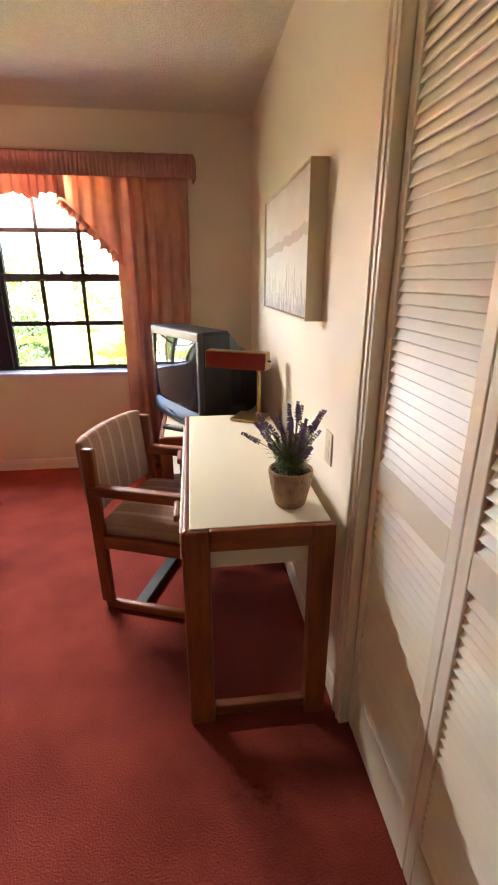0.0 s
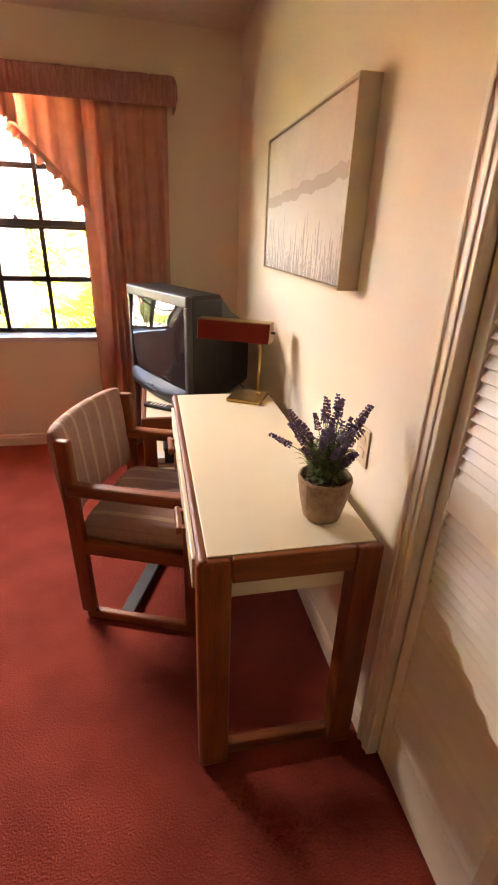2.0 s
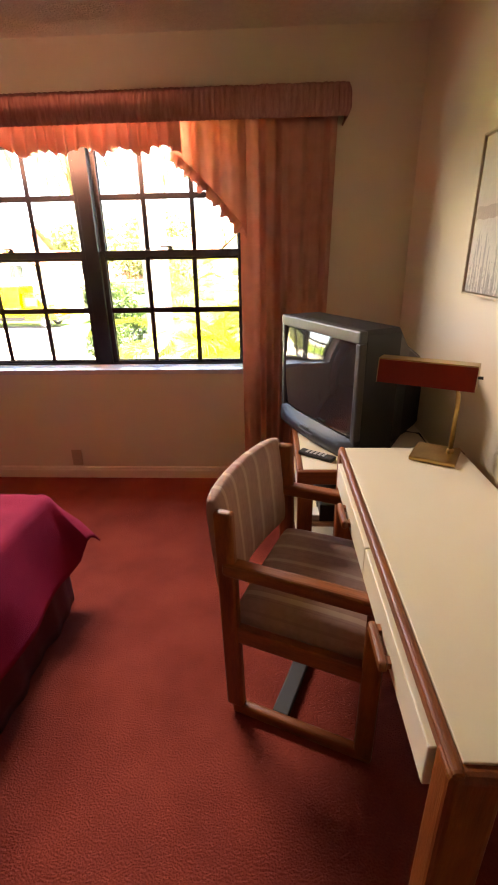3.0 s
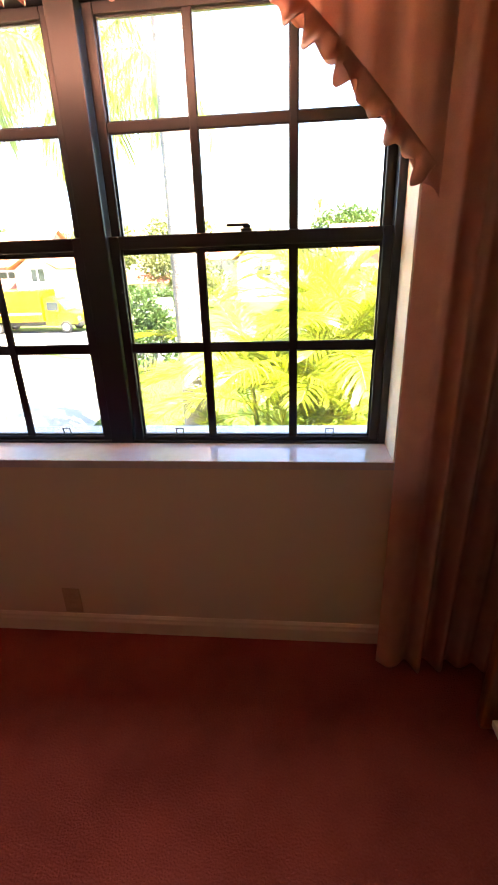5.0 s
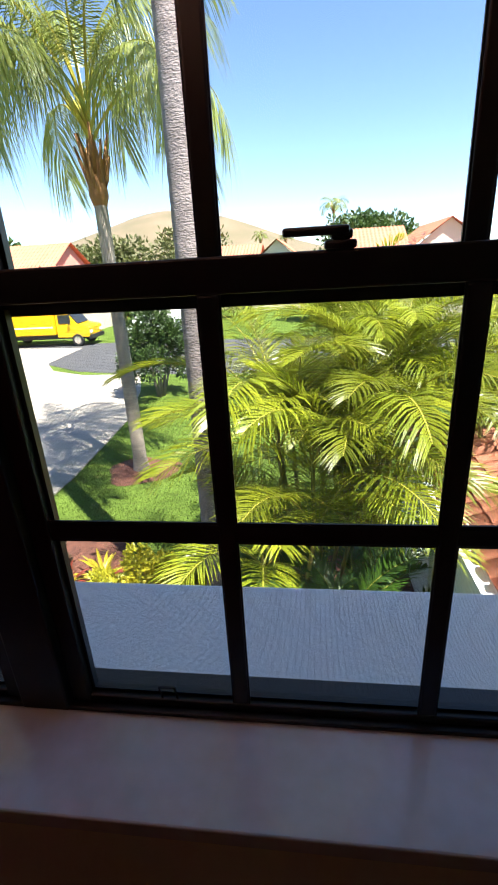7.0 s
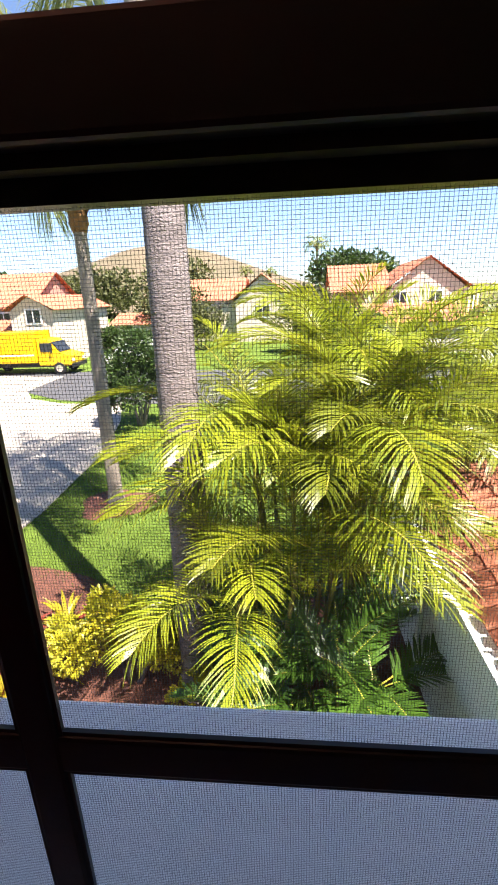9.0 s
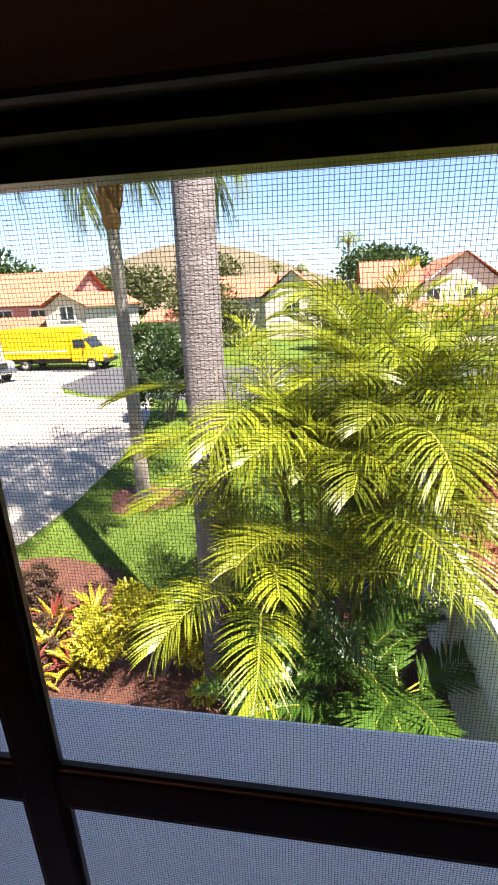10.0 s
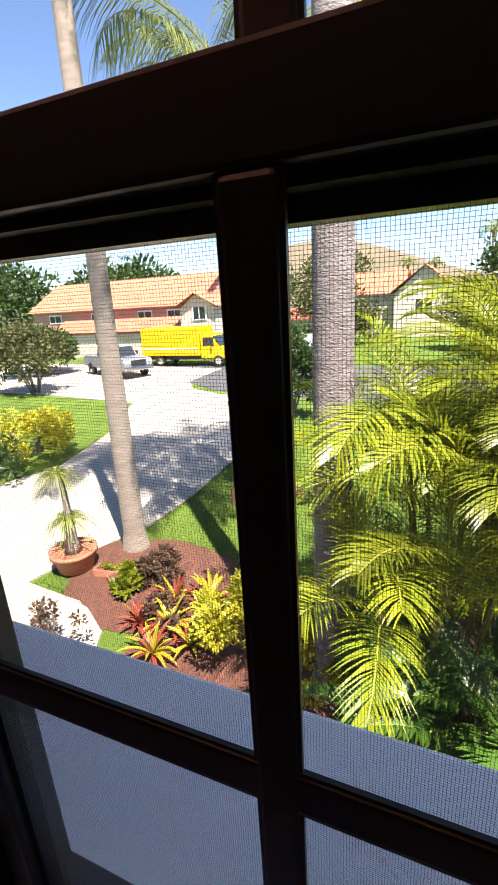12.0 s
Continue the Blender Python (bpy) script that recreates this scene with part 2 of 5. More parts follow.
def sheet(nu, nv, f, bm=None):
    """A grid of quads, f(u, v) with u and v from 0 to 1."""
    bm = bm or bmesh.new()
    g = [[bm.verts.new(f(i / nu, j / nv)) for j in range(nv + 1)] for i in range(nu + 1)]
    for i in range(nu):
        for j in range(nv):
            bm.faces.new((g[i][j], g[i + 1][j], g[i + 1][j + 1], g[i][j + 1]))
    return bm


def prism(outline, z0, z1, bm=None):
    """An upright body over an outline of (x, y)."""
    bm = bm or bmesh.new()
    a = [bm.verts.new((x, y, z0)) for x, y in outline]
    b = [bm.verts.new((x, y, z1)) for x, y in outline]
    n = len(a)
    for k in range(n):
        bm.faces.new((a[k], a[(k + 1) % n], b[(k + 1) % n], b[k]))
    bm.faces.new(a[::-1])
    bm.faces.new(b)
    return bm


def fabric(ob, t):
    s = ob.modifiers.new("thickness", "SOLIDIFY")
    s.thickness = t
    return ob


# ---- room shell ----
XR, YW, ZC = 1.885, 4.060, 2.46          # desk wall, window wall, ceiling
XL, YB, YO = -2.3, -1.6, 4.30            # far wall, wall behind, outer face of the window wall
WX0, WX1, WZ0, WZ1 = -0.985, 0.966, 0.767, 2.10   # window opening
GROUND = -2.95

structure("floor", box((XL, YB, -0.12), (XR + 0.75, YW, 0)), M["carpet"], "worn rose-red cut-pile carpet", "floor")
structure("ceiling", box((XL - 0.2, YB - 0.2, ZC), (XR + 0.8, YO, ZC + 0.15)), M["ceil"], "cream stippled plaster ceiling", "ceiling")
bm = box((XL - 0.2, YW, -0.12), (WX0, YO, ZC))
box((WX1, YW, -0.12), (XR + 0.8, YO, ZC), bm=bm)
box((WX0, YW, -0.12), (WX1, YO, WZ0 - 0.03), bm=bm)
box((WX0, YW, WZ1), (WX1, YO, ZC), bm=bm)
structure("wall_north", bm, M["wall"], "cream painted wall around the window", "wall")
bm = box((XR, 1.605, 0), (XR + 0.12, YW, ZC))
box((XR, -0.25, 2.06), (XR + 0.12, 1.605, ZC), bm=bm)
box((XR, YB, 0), (XR + 0.12, -0.25, ZC), bm=bm)
structure("wall_east", bm, M["wall"], "cream painted wall beside the desk with closet opening", "wall")
bm = box((XR + 0.7, YB, 0), (XR + 0.8, YW, ZC))
structure("wall_closet", bm, M["wall"], "cream back wall of the closet", "wall")
structure("wall_west", box((XL - 0.2, YB, -0.12), (XL, YW, ZC)), M["wall"], "plain cream painted wall", "wall")
structure("wall_south", box((XL - 0.2, YB - 0.2, -0.12), (XR + 0.8, YB, ZC)), M["wall"], "plain cream painted wall", "wall")


def skirting(p, q, inward):
    """A moulded baseboard from p to q, its face towards inward."""
    p, q, n = Vector((*p, 0)), Vector((*q, 0)), Vector((*inward, 0))
    prof = ((0, 0), (0.014, 0), (0.014, 0.055), (0.010, 0.066), (0.010, 0.074), (0.004, 0.083), (0, 0.083))
    bm = bmesh.new()
    a = [bm.verts.new(p + n * d + Vector((0, 0, h))) for d, h in prof]
    b = [bm.verts.new(q + n * d + Vector((0, 0, h))) for d, h in prof]
    for k in range(len(prof) - 1):
        bm.faces.new((a[k], b[k], b[k + 1], a[k + 1]))
    bm.faces.new(a)
    bm.faces.new(b[::-1])
    bmesh.ops.recalc_face_normals(bm, faces=bm.faces)
    return bm


structure("baseboard_north", skirting((XL, YW), (XR - 0.014, YW), (0, -1)), M["trim"], "cream moulded baseboard under the window", "baseboard")
structure("baseboard_east", skirting((XR, 1.664), (XR, YW), (-1, 0)), M["trim"], "cream moulded baseboard behind the desk", "baseboard")

# closet casing and bifold louvered doors
CY = 1.597
bm = box((XR - 0.014, CY, 0), (XR + 0.02, CY + 0.066, 2.06), 0.003)
box((XR - 0.020, CY + 0.046, 0), (XR - 0.012, CY + 0.062, 2.06), 0.004, bm=bm)
box((XR - 0.018, CY + 0.016, 0), (XR - 0.012, CY + 0.030, 2.06), 0.003, bm=bm)
box((XR - 0.014, CY + 0.03 - 1.84, 2.06), (XR + 0.02, CY + 0.066, 2.126), 0.003, bm=bm)
structure("trim_closet", bm, M["trim"], "cream fluted wooden casing of the closet", "trim")


def bifold_panel(y1, width, swing):
    """One louvered leaf hinged at y1, reaching back along -y."""
    t = thing("closet_door", "cream painted louvered bifold closet door, closed", "closet door",
              pose(XR + 0.032, y1, 0.012, 0, 0, swing), "bifold closet doors")
    w, h, d = width - 0.004, 2.03, 0.028
    part("stile", box((-d / 2, -0.036, 0), (d / 2, 0, h), 0.003), M["louver"], t)
    part("stile", box((-d / 2, -w, 0), (d / 2, -w + 0.036, h), 0.003), M["louver"], t)
    for z0, z1 in ((0, 0.17), (0.885, 0.965), (h - 0.08, h)):
        part("rail", box((-d / 2 + 0.001, -w + 0.036, z0), (d / 2 - 0.001, -0.036, z1), 0.002), M["louver"], t)
    slat = bmesh.new()
    box((-0.019, -w + 0.034, -0.0032), (0.019, -0.034, 0.0032), 0.0015, bm=slat, seg=1)
    me = bpy.data.meshes.new("slat")
    slat.to_mesh(me)
    slat.free()
    me.materials.append(M["louver"])
    for z0, z1 in ((0.17, 0.885), (0.965, h - 0.08)):
        n = round((z1 - z0) / 0.0265)
        for k in range(n):
            shared("slat", me, t, pose(0, 0, z0 + (k + 0.5) * (z1 - z0) / n, 0, -66, 0))
    return t


for k in range(4):
    bifold_panel(CY - 0.003 - k * 0.425, 0.425, 0)

# ---- window ----
VX = 0.011                                # middle of the mullion
GY = 4.222                                 # room-side face of the lower sashes
Z_SILL, Z_MUNT, Z_RAIL0, Z_RAIL1 = 0.790, 1.115, 1.430, 1.470
Z_MUNT2, Z_HEAD = 1.765, 2.05
sill = box((WX0 - 0.02, YW - 0.006, WZ0 - 0.03), (WX1 + 0.02, YW + 0.006, WZ0), 0.003)
box((WX0, YW + 0.003, WZ0 - 0.03), (WX1, GY + 0.03, WZ0), bm=sill)
structure("window_sill_1", sill, M["marble"], "pale polished marble window sill", "window sill")

win = thing("window_1", "dark bronze double window with divided panes, closed", "window", kind="structure")
f = box((WX0, GY - 0.012, WZ0), (WX1, GY + 0.07, Z_SILL - 0.014), 0.002)
box((WX0, GY - 0.012, Z_HEAD + 0.01), (WX1, GY + 0.07, WZ1), 0.003, bm=f)
box((WX0, GY - 0.012, WZ0), (WX0 + 0.025, GY + 0.07, WZ1), 0.003, bm=f)
box((WX1 - 0.025, GY - 0.012, WZ0), (WX1, GY + 0.07, WZ1), 0.003, bm=f)
box((VX - 0.043, GY - 0.014, WZ0), (VX + 0.043, GY + 0.07, WZ1), 0.004, bm=f)
part("window_frame", f, M["bronze"], win)


def bar(lo, hi, bevel=0.004):
    return box(lo, hi, bevel)


def sash(x0, x1, z0, z1, zm, y, parent, rail_low, rail_high, muntins):
    """A sash with three columns and two rows of panes; x0..x1 and z0..z1 are the sight lines of the glass."""
    s = 0.032
    cols = (x0, *muntins, x1)
    fr = bar((x0 - s, y, z0 - rail_low), (x0, y + 0.026, z1 + rail_high))
    bar2 = ((x1, y, z0 - rail_low, x1 + s, z1 + rail_high), (x0, y, z0 - rail_low, x1, z0), (x0, y, z1, x1, z1 + rail_high))
    for a, yy, b, c, d in bar2:
        box((a, yy + 0.0005, b), (c, yy + 0.0255, d), 0.003, bm=fr)
    for a, b, c, d in ((x0, z0, x0 + 0.006, z1), (x1 - 0.006, z0, x1, z1), (x0, z0, x1, z0 + 0.006), (x0, z1 - 0.006, x1, z1)):
        box((a, y + 0.012, b), (c, y + 0.024, d), bm=fr)
    ob = part("sash", fr, M["bronze"], parent)
    for xm in muntins:
        mb = box((xm - 0.0125, y + 0.001, z0), (xm + 0.0125, y + 0.009, z1), 0.003)
        box((xm - 0.0145, y + 0.0035, z0), (xm + 0.0145, y + 0.0065, z1), bm=mb)
        part("muntin", mb, M["bronze"], ob)
    mb = box((x0, y + 0.002, zm - 0.0145), (x1, y + 0.0095, zm + 0.0145), 0.003)
    box((x0, y + 0.004, zm - 0.0170), (x1, y + 0.007, zm + 0.0170), bm=mb)
    part("muntin", mb, M["bronze"], ob)
    for k in range(3):
        for a, b in ((z0, zm), (zm, z1)):
            g = box((cols[k] + 0.002, y + 0.0105, a + 0.002), (cols[k + 1] - 0.002, y + 0.0135, b - 0.002))
            gl = part("pane", g, M["glass"], ob)
            gl.visible_shadow = False
    return ob


for x0, x1, ma, mb_ in ((0.088, 0.912, 0.350, 0.642), (-0.935, -0.066, -0.642, -0.351)):
    sash(x0, x1, Z_SILL, Z_RAIL0, Z_MUNT, GY, win, 0.015, Z_RAIL1 - Z_RAIL0, (ma, mb_))
    sash(x0, x1, Z_RAIL1 - 0.01, Z_HEAD - 0.02, Z_MUNT2, GY + 0.030, win, 0.042, 0.03, (ma, mb_))
    xm = (x0 + x1) / 2 - 0.018
    lk = box((xm - 0.002, GY - 0.002, Z_RAIL1), (xm + 0.032, GY + 0.022, Z_RAIL1 + 0.009), 0.003)
    box((xm + 0.004, GY, Z_RAIL1 + 0.009), (xm + 0.028, GY + 0.018, Z_RAIL1 + 0.020), 0.004, bm=lk)
    box((xm - 0.046, GY - 0.004, Z_RAIL1 + 0.014), (xm + 0.024, GY + 0.010, Z_RAIL1 + 0.023), 0.003, bm=lk)
    part("latch", lk, M["bronze"], win, "dark cam latch")
    for xx in (x0 + 0.14, x1 - 0.14):
        c = bmesh.new()
        tube([(xx - 0.013, GY + 0.006, Z_SILL - 0.002), (xx - 0.013, GY - 0.002, Z_SILL + 0.032), (xx + 0.013, GY - 0.002, Z_SILL + 0.032),
              (xx + 0.013, GY + 0.006, Z_SILL - 0.002)], [0.0025] * 4, 6, c)
        part("lift_tab", c, M["bronze"], win)
    # insect screen outside the lower sash
    sc = thing("insect_screen", "dark fine wire insect screen outside the lower sash", "screen", group="insect screens")
    ys = GY + 0.033
    fr = box((x0 - 0.02, ys - 0.003, Z_SILL - 0.008), (x0 - 0.005, ys + 0.006, Z_RAIL0 + 0.012))
    box((x1 + 0.005, ys - 0.003, Z_SILL - 0.008), (x1 + 0.02, ys + 0.006, Z_RAIL0 + 0.012), bm=fr)
    box((x0 - 0.005, ys - 0.003, Z_SILL - 0.008), (x1 + 0.005, ys + 0.006, Z_SILL - 0.006), bm=fr)
    box((x0 - 0.005, ys - 0.003, Z_RAIL0 - 0.016), (x1 + 0.005, ys + 0.012, Z_RAIL0 + 0.012), bm=fr)
    part("screen_frame", fr, M["bronze"], sc)
    verts, faces = [], []
    r, pitch = 0.00011, 0.0019

    def wire(p, q, a, b):
        i = len(verts)
        for c in (p, q):
            verts.extend([tuple(Vector(c) + Vector(a)), tuple(Vector(c) + Vector(b)), tuple(Vector(c) - Vector(a)), tuple(Vector(c) - Vector(b))])
        for k in range(4):
            faces.append((i + k, i + (k + 1) % 4, i + 4 + (k + 1) % 4, i + 4 + k))

    for k in range(int((x1 - x0 + 0.01) / pitch)):
        x = x0 - 0.005 + k * pitch
        wire((x, ys, Z_SILL - 0.006), (x, ys, Z_RAIL0 + 0.012), (r, 0, 0), (0, r, 0))
    for k in range(int((Z_RAIL0 - Z_SILL + 0.018) / pitch)):
        z = Z_SILL - 0.006 + k * pitch
        wire((x0 - 0.005, ys, z), (x1 + 0.005, ys, z), (0, 0, r), (0, r, 0))
    me = bpy.data.meshes.new("wire_mesh")
    me.from_pydata(verts, [], faces)
    me.materials.append(M["screen"])
    wm = new("wire_mesh", me)
    wm.parent = sc
    tagged(wm, kind="stuff")

# ---- curtains ----
rng = random.Random(4)
CX = 0.0


def swag_edge(x):
    """Height of the swagged curtain's edge at half-width x."""
    return 1.905 - 0.355 * max(0.0, (x - 0.585) / 0.36) ** 1.15


def curtain(side, flare):
    t = thing("curtain", "rose-pink gathered fabric drape hanging to the carpet", "curtain", group="window drapes")
    ph = rng.uniform(0, 6)

    def folds(x, v):
        k = (x - 0.5) * 2 * math.pi / 0.098 + 1.9 * math.sin(x * 9 + ph) + 0.5 * math.sin(x * 23)
        amp = 0.033 * (0.45 + 0.55 * (1 - v) ** 0.5) * (0.7 + 0.3 * math.sin(x * 17 + ph))
        return 3.945 + amp * math.sin(k) + 0.005 * math.sin(1.7 * k + 2 * v) + 0.010 * noise.noise(Vector((x * 9, v * 3, ph)))

    def f(u, v):
        x = 0.945 + 0.50 * u
        return (CX + side * (x - flare * (1 - v) ** 2 * (1 - u) - 0.03 * (1 - v) * u), folds(x, v), 0.015 + v * 2.05)

    def g(u, v):
        x = 0.588 + 0.395 * u
        zb = swag_edge(x) + 0.010 * math.sin(u * 34)
        z = zb + (2.065 - zb) * v
        return (CX + side * x, folds(x, z / 2.065) - 0.012 * (1 - v), z)

    fabric(part("drape", sheet(130, 50, f), M["curtain"], t, smooth=True), 0.002)
    fabric(part("swag", sheet(80, 14, g), M["curtain"], t, "swagged upper corner", True), 0.002)

    def r(u, v):
        # ruffled border that follows the arched edge
        x = 0.945 - 0.36 * u
        z = swag_edge(x)
        k = 0.046 * v * (1 + 0.25 * math.sin(u * 37) + 0.25 * math.sin(u * 61))
        return (CX + side * (x - k * 0.62 + 0.02), 3.912 + 0.016 * math.sin(u * 52) * v, z - k * 0.78 + 0.03)

    fabric(part("ruffle", sheet(90, 5, r), M["curtain"], t, smooth=True), 0.002)
    return t


curtain(1, 0.0)
curtain(-1, 0.17)
val = thing("valance", "dusty rose shirred valance with scalloped ruffle above the window", "valance")
VW = 1.475


def header(u, v):
    s = u * (2 * VW + 0.37)
    if s < 0.185:
        x, y, nx, ny = VW, YW - s, 1, 0
    elif s > 2 * VW + 0.185:
        x, y, nx, ny = -VW, YW - 0.185 + (s - 2 * VW - 0.185), -1, 0
    else:
        x, y, nx, ny = VW - (s - 0.185), YW - 0.185, 0, -1
    puff = 0.004 + 0.010 * math.sin(v * math.pi) + 0.006 * abs(math.sin(v * math.pi * 2))
    d = puff + 0.004 * math.sin(s * 240 + 2.5 * math.sin(s * 9)) + 0.006 * noise.noise(Vector((s * 40, v * 1.5, 3)))
    return (CX + x + nx * d, y + ny * d, 2.045 + 0.135 * v + 0.004 * noise.noise(Vector((s * 15, 0, 1))) * v)


fabric(part("header", sheet(700, 9, header), M["valance"], val, smooth=True), 0.002)
part("board", box((CX - VW + 0.004, YW - 0.181, 2.150), (CX + VW - 0.004, YW, 2.168)), M["oak_x"], val)


def skirt_f(u, v):
    x = -0.66 + 1.32 * u
    hem = 0.125 + 0.016 * math.sin(x * 31) + 0.018 * noise.noise(Vector((x * 7, 0, 8)))
    y = 3.895 - 0.010 * v + (0.010 + 0.012 * v) * math.sin(x * 105 + 2 * math.sin(x * 13)) + 0.01 * noise.noise(Vector((x * 12, v * 2, 2)))
    return (CX + x, y, 2.100 - v * (hem + 0.045) - 0.008 * v * math.sin(x * 105))


fabric(part("ruffle", sheet(330, 10, skirt_f), M["ruffle"], val, smooth=True), 0.002)

# ---- desk ----
def desk():
    x0, x1, y0, y1, h = 1.377, 1.835, 1.650, 2.855, 0.745
    t = thing("desk", "oak-framed writing desk with cream laminate top against the wall", "desk", pose(x0, y0, 0))
    w, l = x1 - x0, y1 - y0
    part("top", box((0.022, 0.020, h - 0.030), (w - 0.012, l - 0.012, h), 0.002), M["laminate"], t, "cream laminate top")
    part("edging", box((0, 0, h - 0.034), (0.022, l, h + 0.001), 0.009, seg=3), M["oak_y"], t, "rounded oak edging")
    for ya in (0.0, l - 0.060):
        part("end_rail", box((0.080, ya + 0.002, h - 0.072), (w - 0.070, ya + 0.040, h - 0.002), 0.004), M["oak_x"], t)
        part("leg", box((-0.004, ya - 0.002, 0), (0.080, ya + 0.060, h - 0.004), 0.012, seg=3), M["oak"], t)
        part("leg", box((w - 0.070, ya - 0.001, 0), (w, ya + 0.060, h - 0.003), 0.006), M["oak"], t)
        part("stretcher", box((0.080, ya + 0.018, 0.010), (w - 0.070, ya + 0.050, 0.050), 0.005), M["oak_x"], t)
    part("side_panel", box((0.060, 0.055, h - 0.160), (w - 0.060, 0.070, h - 0.070)), M["laminate"], t)
    part("back_panel", box((w - 0.045, 0.070, h - 0.160), (w - 0.03, l - 0.070, h - 0.034)), M["laminate"], t)
    part("drawer_bottom", box((0.03, 0.075, h - 0.158), (w - 0.05, l - 0.075, h - 0.146)), M["laminate"], t)
    for k in range(2):
        ya = 0.066 + k * (l - 0.132) / 2
        d = part("drawer_front", box((-0.010, ya, h - 0.130), (0.010, ya + (l - 0.132) / 2 - 0.006, h - 0.038), 0.003), M["laminate"], t, "cream laminate drawer front")
        hy = ya + (l - 0.132) / 4
        hb = box((-0.038, hy - 0.062, h - 0.118), (-0.018, hy + 0.062, h - 0.090), 0.008, seg=3)
        box((-0.020, hy - 0.055, h - 0.112), (-0.008, hy - 0.035, h - 0.096), bm=hb)
        box((-0.020, hy + 0.035, h - 0.112), (-0.008, hy + 0.055, h - 0.096), bm=hb)
        part("handle", hb, M["oak_y"], d, "rounded oak pull")


desk()


# ---- armchair ----
def armchair():
    """Faces +x; the origin lies on the floor in its middle."""
    t = thing("armchair", "oak sled-base armchair with striped mauve upholstery at the desk", "chair", pose(1.302, 2.478, 0, 0, 0, -21))
    for s in (-1, 1):
        y = s * 0.262
        part("post", box((-0.030, y - 0.017, -0.40), (0.030, y + 0.017, 0.345), 0.011, seg=3,
                         turn=Matrix.Translation((-0.232, 0, 0.430)) @ Matrix.Rotation(radians(-1.5), 4, "Y")), M["oak"], t)
        part("front_leg", box((0.175, y - 0.017, 0.012), (0.230, y + 0.017, 0.575), 0.010, seg=3), M["oak"], t)
        part("runner", box((-0.232, y - 0.0165, 0), (0.230, y + 0.0165, 0.042), 0.010, seg=3), M["oak_x"], t)
        part("arm", box((-0.245, y - 0.024, 0.565), (0.238, y + 0.024, 0.612), 0.012, seg=3), M["oak_x"], t)
        part("side_rail", box((-0.21, y - 0.014, 0.315), (0.18, y + 0.014, 0.375), 0.005), M["oak_x"], t)
    # floor bar coloured black, unlike the oak frame
    part("floor_bar", box((-0.10, -0.246, 0.008), (-0.045, 0.246, 0.034), 0.004), M["black"], t, "black floor bar between the runners")
    part("seat_rail", box((0.16, -0.248, 0.315), (0.185, 0.248, 0.37), 0.004), M["oak_y"], t)

    def seat(u, v):
        a, b = 2 * u - 1, 2 * v - 1
        e = (1 - a ** 8) * (1 - b ** 8)
        return (-0.012 + 0.222 * a, 0.242 * b, 0.395 + 0.058 * e ** 0.35 + 0.012 * (1 - a * a) * (1 - b * b))

    bm = sheet(28, 28, seat)
    box((-0.230, -0.243, 0.360), (0.208, 0.243, 0.405), 0.012, bm=bm)
    part("seat", bm, M["stripe"], t, "striped mauve seat cushion", True)

    def back(u, v):
        # one closed padded shell round the vertical section
        th = 2 * math.pi * u
        b = 2 * v - 1
        cy, cz = math.cos(th), math.sin(th)
        px = math.copysign(abs(cy) ** 0.6, cy) * 0.030 * (1 - 0.35 * b ** 10)
        pz = math.copysign(abs(cz) ** 0.4, cz) * 0.178 * (1 - 0.05 * b ** 10)
        curve = -0.035 * (1 - b * b)
        z = 0.624 + pz
        return (-0.262 + px + curve - 0.10 * (z - 0.6), 0.262 * b, z)

    bm = sheet(40, 30, back)
    bmesh.ops.remove_doubles(bm, verts=bm.verts, dist=0.0005)
    bmesh.ops.holes_fill(bm, edges=[e for e in bm.edges if e.is_boundary])
    part("backrest", bm, M["stripe"], t, "striped mauve padded backrest", True)


armchair()


# ---- television corner ----
def tv_stand():
    x0, x1, y0, y1, h = 1.225, 1.86, 2.925, 3.745, 0.600
    t = thing("tv_stand", "low oak and cream laminate stand with open shelf", "tv stand", pose(x0, y0, 0))
    w, l = x1 - x0, y1 - y0
    part("top", box((0.026, 0.026, h - 0.028), (w, l - 0.026, h), 0.002), M["laminate"], t, "cream laminate top")
    part("front_edge", box((0, 0.026, h - 0.040), (0.026, l - 0.026, h + 0.001), 0.008, seg=3), M["oak_y"], t)
    for ya in (0, l - 0.026):
        part("side_edge", box((0, ya, h - 0.060), (w, ya + 0.026, h + 0.0015), 0.007, seg=3), M["oak_x"], t)
        for xa in (0.004, w - 0.07):
            part("leg", box((xa, ya + 0.001, 0), (xa + 0.065, ya + 0.045, h - 0.058), 0.008, seg=3), M["oak"], t)
    for z in (0.055, 0.305):
        part("shelf", box((0.02, 0.048, z), (w - 0.01, l - 0.048, z + 0.022), 0.003), M["laminate"], t)
    part("back", box((w - 0.012, 0.047, 0.02), (w - 0.004, l - 0.047, h - 0.03)), M["laminate"], t)


tv_stand()


